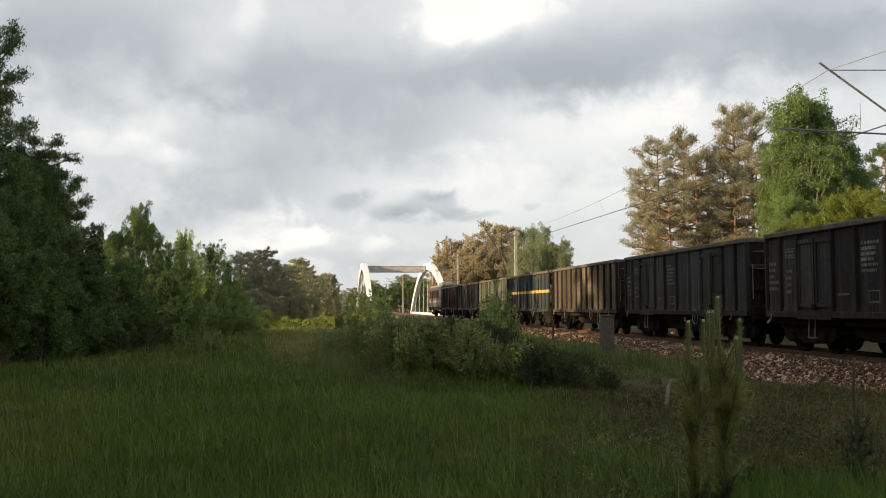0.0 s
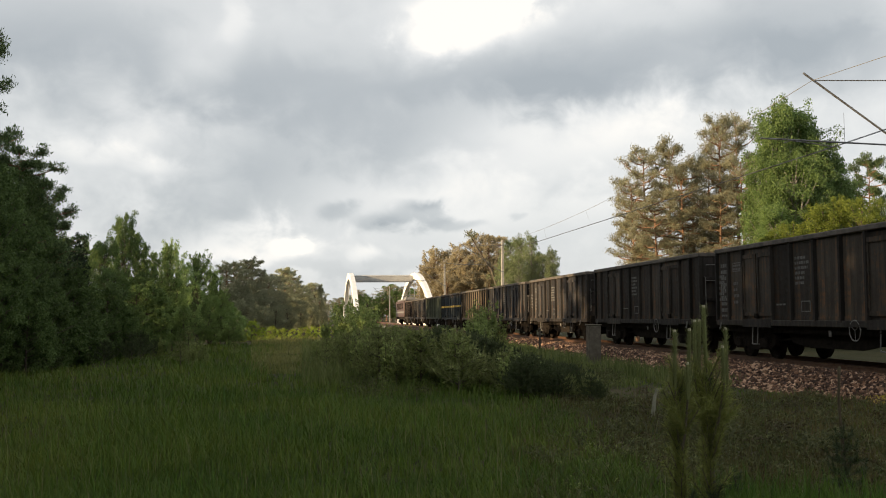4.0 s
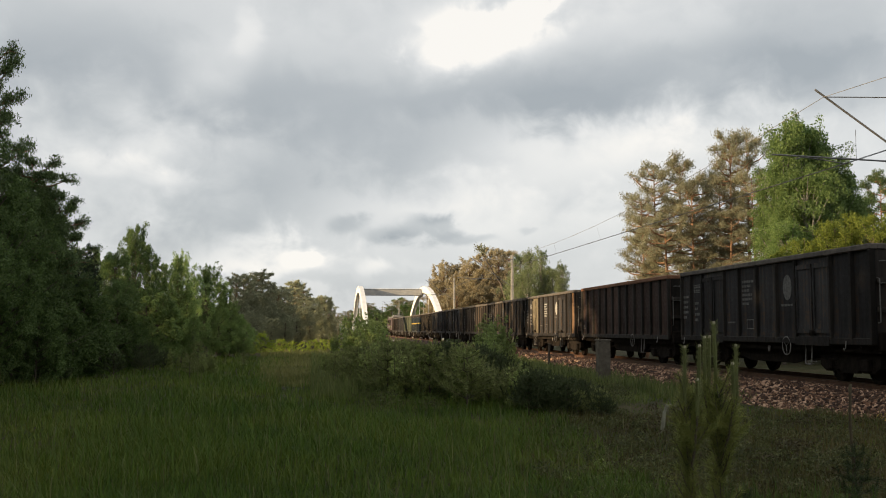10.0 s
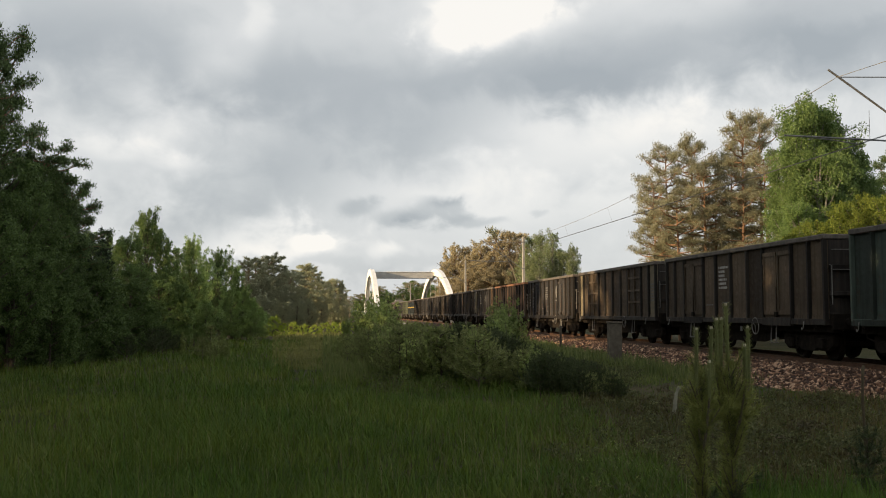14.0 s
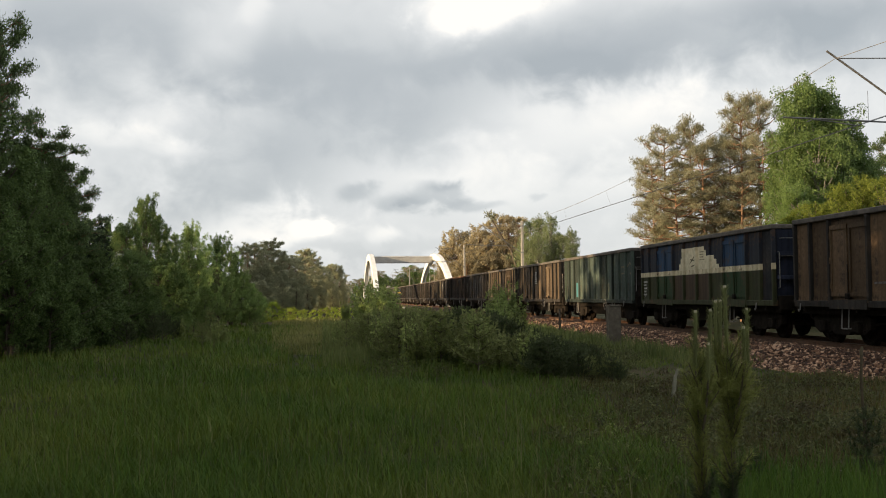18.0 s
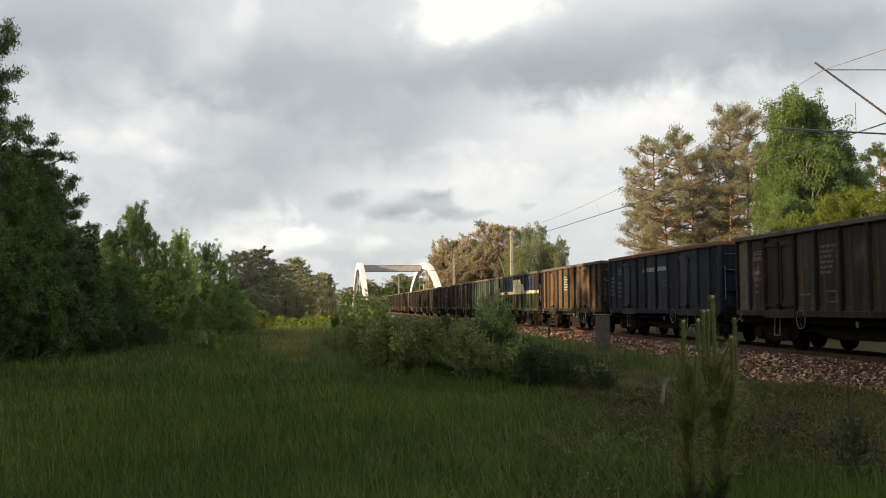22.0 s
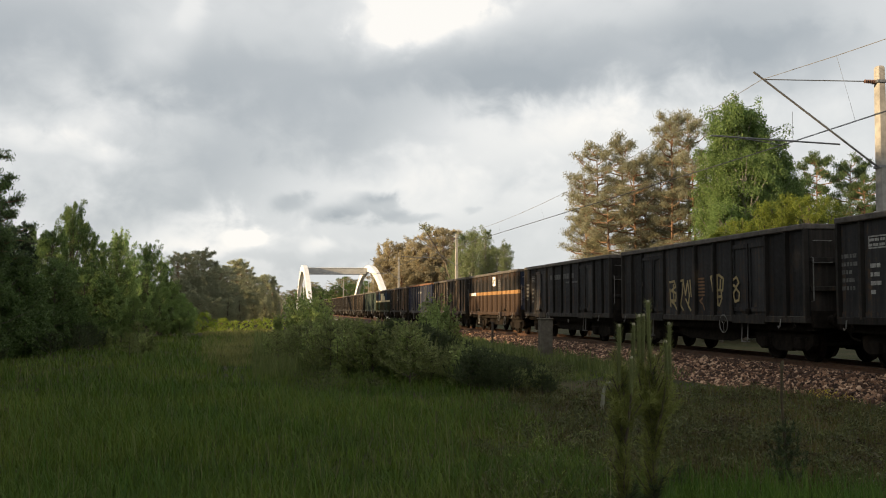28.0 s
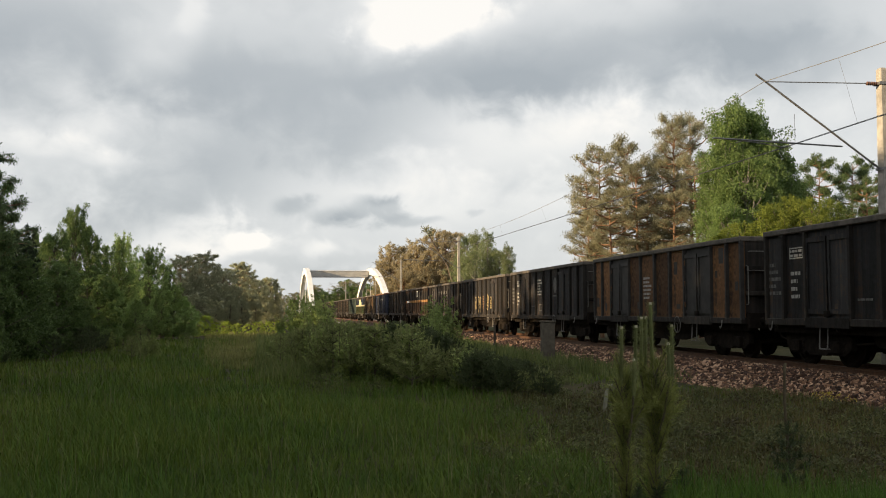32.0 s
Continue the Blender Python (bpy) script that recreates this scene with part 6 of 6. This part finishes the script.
def make_scrub():
    far_pines, far_leaves = [], []
    rng = random.Random(8)
    stock = [young_pine(40 + i, 1.0, (0.30, 0.45, 0.36, 0.55)[i % 4], (5, 4, 3, 4)[i % 4], 0.095, (190, 230, 150, 190)[i % 4], 0.0075) for i in range(6)]
    dark_stock = [young_pine(140 + i, 1.0, (0.42, 0.55, 0.48)[i], (5, 4, 5)[i], 0.10, 260, 0.008, M_DARKS) for i in range(3)]
    soft_stock = [sapling(70 + i, (9, 12, 7, 10)[i], (0.30, 0.38, 0.22, 0.34)[i]) for i in range(4)]
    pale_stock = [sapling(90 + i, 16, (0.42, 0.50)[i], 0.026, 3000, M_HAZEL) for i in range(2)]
    rows = ((575, 612, 660, 800, 860, 900, 950, 1000, 1060, 1100), (590, 576, 566, 568, 580, 596, 610, 626, 634, 664))
    n = tries = 0
    while n < 540 and tries < 20000:
        tries += 1
        px = rng.uniform(575, 1098)
        if px < 575 + 95 * rng.random() ** 1.5:
            continue
        d = 20 * 3.2 ** rng.random()
        near = 19.5 if px > 960 else (21 if px > 820 else (22.5 if px > 660 else 29))
        x = seen(px, d)
        u = (x - START.x) * SIDE.x + (d - START.y) * SIDE.y
        h = EYE_Z - (float(np.interp(px, *rows)) - 542) / 1761 * d
        h = min(h, 1.3) * rng.choice((0.55, 0.7, 0.8, 0.9, 1.0, 1.08))
        if d < near or u > -5.0 or h < 0.35 or (1040 < px < 1100 and d > 23):
            continue
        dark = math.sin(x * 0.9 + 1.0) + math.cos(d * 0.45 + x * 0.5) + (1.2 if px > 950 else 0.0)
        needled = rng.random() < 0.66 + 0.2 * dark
        if d > 33:
            at = pose(x, d, float(ground_z(np.array(x), np.array(d))), 0, 0, rng.uniform(0, 360)) @ Matrix.Scale(h, 4)
            if needled:
                far_pines.append((stock[n % 6][1], at))
            else:
                far_leaves.append((soft_stock[n % 4][1], at))
        elif needled:
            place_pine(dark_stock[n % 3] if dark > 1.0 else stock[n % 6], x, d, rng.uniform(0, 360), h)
        else:
            place_sapling(soft_stock[n % 4], x, d, rng.uniform(0, 360), h * 1.05)
        n += 1
    thicket(far_pines, "pine_thicket", "dense thicket of knee-high young pines beside the line")
    thicket(far_leaves, "leafy_thicket", "feathery green saplings between young pines")
    for px, top, d, w in ((882, 512, 40, 0.8), (868, 526, 39, 0.9), (898, 530, 41, 0.8), (876, 548, 37, 0.9), (912, 556, 40, 0.9), (852, 556, 38, 0.9), (890, 560, 36, 1.0), (925, 576, 38, 1.0), (840, 572, 38, 1.0),
                          (657, 514, 62, 1.1), (643, 522, 60, 1.2), (674, 522, 60, 1.2), (665, 530, 58, 1.3), (650, 542, 57, 1.1), (668, 548, 57, 1.1), (690, 552, 58, 1.0), (622, 544, 64, 0.9), (600, 550, 66, 1.0), (705, 556, 56, 0.9), (735, 558, 54, 0.9), (772, 560, 50, 0.9), (806, 562, 46, 0.9), (828, 566, 43, 0.9)):
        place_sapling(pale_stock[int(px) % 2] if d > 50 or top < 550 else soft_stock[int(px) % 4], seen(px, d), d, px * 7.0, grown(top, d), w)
    for i in range(34):
        px = rng.uniform(915, 1092)
        d = rng.uniform(19.6, 23.5)
        row = float(np.interp(px, *rows)) + rng.uniform(-2, 22)
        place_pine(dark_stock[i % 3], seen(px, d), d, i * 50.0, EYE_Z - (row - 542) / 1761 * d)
    for i in range(46):
        px = rng.uniform(-20, 450)
        row = 606 + 44 * rng.random() * (1 - px / 700)
        d = EYE_Z * 1761 / (row - 542)
        x = seen(px, d)
        h = rng.uniform(0.35, 1.0) * (0.7 + d / 90)
        if i % 3:
            place_pine(dark_stock[i % 3] if px < 320 else stock[i % 6], x, d, i * 77.0, h)
        elif px > 260:
            place_sapling(soft_stock[i % 4], x, d, i * 77.0, h)
    near_pine(61, 1222, 5.4, ((1215, 574, 100), (1242, 572, 100), (1233, 630, 60)))
    near_pine(62, 1276, 5.5, ((1255, 557, 100), (1265, 556, 105), (1276, 531, 125), (1295, 602, 60), (1310, 571, 95), (1286, 630, 60)))
    place_pine(young_pine(151, 1.0, 0.24, 5, 0.085, 420, 0.0040, M_NEARP), seen(1512, 9.2), 9.2, 80, 0.72, "low dark young pine in the weeds")
    place_pine(young_pine(152, 1.0, 0.26, 4, 0.085, 420, 0.0040, M_NEARP), seen(1318, 8.2), 8.2, 30, 0.42, "low dark young pine in the weeds")


make_scrub()


def make_post():
    for px, d, top, w, label in ((1073, 33.5, 559, 0.21, "old grey concrete post beside the ballast"), (978, 46, 566, 0.045, "thin dark post beside the ballast")):
        p = new("concrete_post")
        x = seen(px, d)
        p.matrix_basis = pose(x, d, 0, 0, 0, 12)
        h = grown(top, d)
        part("shaft", soft(boxes((-w, w, -w * 0.8, w * 0.8, -0.3, h - 0.05)), 0.03 if w > 0.1 else 0.012), M_POST if w > 0.1 else M_BARK, p)
        part("cap", soft(boxes((-w - 0.02, w + 0.02, -w * 0.8 - 0.02, w * 0.8 + 0.02, h - 0.05, h)), 0.015), M_POST if w > 0.1 else M_BARK, p)
        tagged(p, label, "post")


make_post()


def blades(rng, x, y, hgt, width, bend=0.5):
    n = len(x)
    z = ground_z(x, y)
    a = rng.uniform(0, math.tau, n)
    d = np.stack([np.cos(a), np.sin(a)], 1)
    s = np.stack([-d[:, 1], d[:, 0]], 1) * width[:, None]
    k = bend * hgt * rng.uniform(0.2, 1.0, n)
    base = np.stack([x, y, z - 0.02], 1)
    mid = base + np.stack([d[:, 0] * k * 0.3, d[:, 1] * k * 0.3, hgt * 0.62], 1)
    tip = base + np.stack([d[:, 0] * k, d[:, 1] * k, hgt], 1)
    s3 = np.concatenate([s, np.zeros((n, 1))], 1)
    v = np.stack([base - s3, base + s3, mid + s3 * 0.7, mid - s3 * 0.7, tip], 1).reshape(-1, 3)
    i = np.arange(n)[:, None] * 5
    f = np.concatenate([i + np.array([[0, 1, 2]]), i + np.array([[0, 2, 3]]), i + np.array([[3, 2, 4]])], 0)
    return v, f


def make_grass():
    rng = np.random.default_rng(11)

    def spread(n, d0, d1, c0, c1):
        d = d0 * (d1 / d0) ** rng.random(n)
        px = rng.uniform(c0, c1, n)
        x = d * np.tan(np.arctan((px - 784) / 1761) - radians(0.98))
        u = (x - START.x) * SIDE.x + (d - START.y) * SIDE.y
        patch = np.sin(x * 0.8 + 2 * np.sin(d * 0.35)) * np.cos(d * 0.55 + x * 0.3)
        ok = u < -3.75
        return x[ok], d[ok], patch[ok], u[ok]
    x, y, p, u = spread(120000, 6.5, 60, -60, 1720)
    keep = rng.random(len(x)) < np.where(x > 2.0, 0.38, 1.0)
    x, y, p = x[keep], y[keep], p[keep]
    col = 784 + 1761 * (x / y + 0.017)
    off = np.abs(col - (535 - 20 * np.sin(y * 0.08))) / 42
    keep = (y < 27) | (rng.random(len(x)) < np.clip(off - 0.35, 0.12, 1.0))
    x, y, p = x[keep], y[keep], p[keep]
    h = np.clip(0.19 + 0.08 * p + rng.normal(0, 0.05, len(x)), 0.06, 0.42) * np.where(x > 2.2, 0.45, 1.0)
    v, f = blades(rng, x, y, h, 0.0035 + 0.0004 * y, 0.9)
    tagged(new("meadow_grass", sheet("meadow_grass", v, f, M_GRASS)), "long dark green meadow grass in evening shade", "grass", kind="stuff")
    x, y, p, u = spread(15000, 23, 62, 560, 1150)
    h = np.clip(0.42 + 0.14 * p + rng.normal(0, 0.12, len(x)), 0.12, 0.8) * np.clip((1120 - (784 + 1761 * (x / y + 0.017))) / 140, 0.25, 1.0)
    h = np.minimum(h, EYE_Z - 0.036 * y * 0.55)
    ok = u < -4.6
    v, f = blades(rng, x[ok], y[ok], np.maximum(h[ok], 0.1), 0.0045 + 0.0004 * y[ok], 0.4)
    tagged(new("scrub_grass", sheet("scrub_grass", v, f, M_ROUGHG)), "tall grass growing between the young pines", "grass", kind="stuff")
    # the meadow round the viewer
    r, t = 1.5 + 17 * rng.random(26000) ** 0.7, rng.uniform(0, math.tau, 26000)
    x, y = r * np.sin(t), r * np.cos(t)
    ok = ((x - START.x) * SIDE.x + (y - START.y) * SIDE.y < -3.9) & ((y < 6.6) | (np.abs(x) > 0.52 * y))
    x, y = x[ok], y[ok]
    v, f = blades(rng, x, y, np.clip(0.18 + rng.normal(0, 0.06, len(x)), 0.05, 0.35), np.full(len(x), 0.006), 0.9)
    tagged(new("near_grass", sheet("near_grass", v, f, M_GRASS)), "meadow grass round the viewer's feet", "grass", kind="stuff")
    x, y, p, u = spread(9000, 30, 80, 470, 590)
    h = np.clip(0.16 + 0.06 * p + rng.normal(0, 0.06, len(x)), 0.05, 0.4)
    v, f = blades(rng, x, y, h, 0.004 + 0.0004 * y, 0.6)
    tagged(new("worn_grass", sheet("worn_grass", v, f, M_WORNG)), "short yellowish grass on a worn strip", "grass", kind="stuff")
    x, y, p, u = spread(10000, 4.6, 8.6, 1250, 1760)
    h = np.clip(0.33 + 0.10 * p + rng.normal(0, 0.09, len(x)), 0.08, 0.6)
    v, f = blades(rng, x, y, h, np.full(len(x), 0.0046))
    tagged(new("lush_grass", sheet("lush_grass", v, f, M_LUSH)), "lush long grass close to the viewer", "grass", kind="stuff")
    x, y, p, u = spread(34000, 6.8, 21, 930, 1740)
    tall = np.clip(0.13 + 0.06 * p + rng.normal(0, 0.05, len(x)), 0.04, 0.36)
    v, f = blades(rng, x, y, tall, np.full(len(x), 0.0030) + 0.0002 * y, 0.8)
    tagged(new("poor_grass", sheet("poor_grass", v, f, M_POORG)), "thin brownish-green grass on sandy ground", "grass", kind="stuff")
    # tall grass on the foot of the ballast
    n = 9000
    along, off = rng.uniform(6, 62, n), -5.6 + 2.5 * rng.random(n) ** 1.3
    x, y = START.x + WAY.x * along + SIDE.x * off, START.y + WAY.y * along + SIDE.y * off
    h = np.clip(0.42 - 0.13 * (off + 5.6) + 0.10 * np.sin(along * 1.3) * np.cos(along * 0.47) + rng.normal(0, 0.08, n), 0.05, 0.7)
    v, f = blades(rng, x, y, h, 0.0040 + 0.0003 * y, 0.5)
    lift = np.clip((off + 3.75) / 1.8, 0, 1) * 0.30
    v[:, 2] += np.repeat(lift, 5)
    tagged(new("verge_grass", sheet("verge_grass", v, f, M_ROUGHG)), "rough grass creeping up the foot of the ballast", "grass", kind="stuff")
    x, y, p, u = spread(6000, 6.5, 30, -40, 980)
    keep = rng.random(len(x)) < np.clip(0.35 + 0.9 * p, 0.08, 1.0)
    x, y = x[keep], y[keep]
    v, f = blades(rng, x, y, np.clip(0.36 + rng.normal(0, 0.08, len(x)), 0.15, 0.6), 0.0030 + 0.0003 * y, 0.7)
    tagged(new("tall_grass", sheet("tall_grass", v, f, M_LUSH)), "single bright tall blades standing out of the meadow", "grass", kind="stuff")
    x, y, p, u = spread(1900, 6.5, 45, -40, 1720)
    h = np.clip(0.42 + rng.normal(0, 0.1, len(x)), 0.15, 0.7) * np.where(x > 2.2, 0.7, 1.0)
    v, f = blades(rng, x, y, h, 0.002 + 0.00016 * y, 0.5)
    tagged(new("dry_stalks", sheet("dry_stalks", v, f, M_DRY)), "thin dry stalks standing in the meadow", "dry grass", kind="stuff")


make_grass()


def clumps(rng, spots, count, size, squash=0.6, lift=0.5):
    """Low leafy clumps: spots are x, y, radius."""
    s = np.array(spots)
    cen = np.stack([s[:, 0], s[:, 1], ground_z(s[:, 0], s[:, 1]) + s[:, 2] * 0.35], 1)
    rad = np.stack([s[:, 2], s[:, 2], s[:, 2] * squash], 1)
    return leaves(rng, cen, rad, count, size, 1.0, 1.6, lift)


def make_weeds():
    rng = np.random.default_rng(31)

    def patch(n, c0, c1, d0, d1, r0, r1):
        out = []
        while len(out) < n:
            d = d0 * (d1 / d0) ** rng.random()
            x = seen(rng.uniform(c0, c1), d)
            u = (x - START.x) * SIDE.x + (d - START.y) * SIDE.y
            if u < -3.9:
                out.append((x, d, rng.uniform(r0, r1)))
        return out
    v, f = clumps(rng, patch(560, 960, 1720, 8.0, 21, 0.06, 0.24), 46000, 0.017)
    tagged(new("low_weeds", sheet("low_weeds", v, f, M_WEED)), "low green weeds on poor sandy ground", "weeds", kind="stuff")
    v, f = clumps(rng, patch(90, 1010, 1260, 8.5, 13.5, 0.05, 0.16), 3800, 0.016, 0.9)
    tagged(new("pale_weeds", sheet("pale_weeds", v, f, M_SPRIG)), "pale grey-green weeds in loose tufts", "weeds", kind="stuff")
    v, f = clumps(rng, patch(150, 1080, 1720, 9, 22, 0.10, 0.30) + patch(30, 1340, 1540, 9.5, 13.5, 0.10, 0.25), 8500, 0.020, 0.35)
    tagged(new("withered_growth", sheet("withered_growth", v, f, M_DEAD)), "withered brown growth between the weeds", "dead plants", kind="stuff")
    v, f = clumps(rng, patch(240, 650, 1110, 20, 50, 0.15, 0.45), 36000, 0.018)
    tagged(new("scrub_weeds", sheet("scrub_weeds", v, f, M_WEED)), "leafy weeds among the young pines", "weeds", kind="stuff")
    spots = [(seen(1566, 19.5), 19.5, 0.16), (seen(1590, 19.0), 19.0, 0.2), (seen(1625, 18.6), 18.6, 0.15)]
    v, f = clumps(rng, spots, 130, 0.02, 0.7)
    tagged(new("yellow_blossom", sheet("yellow_blossom", v, f, M_BLOOM)), "small yellow flowers at the foot of the ballast", "flowers", kind="stuff")
    d = new("dry_stalk")
    d.matrix_basis = pose(seen(1507, 9.6), 9.6, 0)
    part("stalk", tube(bmesh.new(), [(0, 0, -0.05), (0.01, 0, 0.4), (-0.01, 0, 0.85), (0.0, 0, 1.12)], [0.016, 0.014, 0.013, 0.014], 7), plain("dry_stem", (0.050, 0.040, 0.024), (0.105, 0.082, 0.050), 12, 0.9), d)
    part("seed_head", soft(tube(bmesh.new(), [(0.0, 0, 1.11), (0.0, 0, 1.15), (0.01, 0, 1.19)], [0.015, 0.018, 0.010], 7), 0.002), plain("dry_seed_head", (0.07, 0.058, 0.036), (0.14, 0.115, 0.07), 20, 0.9), d)
    tagged(d, "single dry brown stalk beside a low pine", "dry stalk")
    s = new("branch_stub")
    x, d = seen(1174, 17.0), 17.0
    s.matrix_basis = pose(x, d, float(ground_z(np.array(x), np.array(d))))
    part("wood", tube(bmesh.new(), [(0, 0, -0.05), (0.03, 0, 0.15), (0.05, 0, 0.34), (0.10, 0.02, 0.46), (0.17, 0.03, 0.47)], [0.038, 0.034, 0.03, 0.03, 0.02], 8), plain("bleached_wood", (0.16, 0.16, 0.12), (0.30, 0.29, 0.22), 9, 0.9), s)
    tagged(s, "short bleached branch stub standing in the weeds", "branch")


make_weeds()

# ---------------------------------------------------------------- movement
STEPS = [0, 4, 8, 12, 16, 20, 24, 28, 32]


def motions():
    for num, w in WAGONS.items():
        walk(w, [(t, line_pose(10.44 + LENGTH * num + run(t), 0, RAIL_Z)) for t in STEPS])
    turning = [(i / 15, math.degrees(run(i / 15) / WHEEL_R)) for i in range(481)]
    for off in (-0.9, 0.9):
        alike = [o for th in (*WAGONS.values(), LOCO) for o in th.children_recursive if o.name.startswith("wheelset") and abs(o.location.x - off) < 0.01]
        walk(alike[0], [(t, pose(off, 0, WHEEL_R, 0, a, 0)) for t, a in turning])
        keys = alike[0].animation_data
        for o in alike[1:]:
            o.rotation_mode = "QUATERNION"
            o.animation_data_create().action = keys.action
            o.animation_data.action_slot = keys.action_slot
    walk(LOCO, [(t, line_pose(10.44 + LENGTH * 6 + run(t), 0, RAIL_Z)) for t in STEPS])


motions()
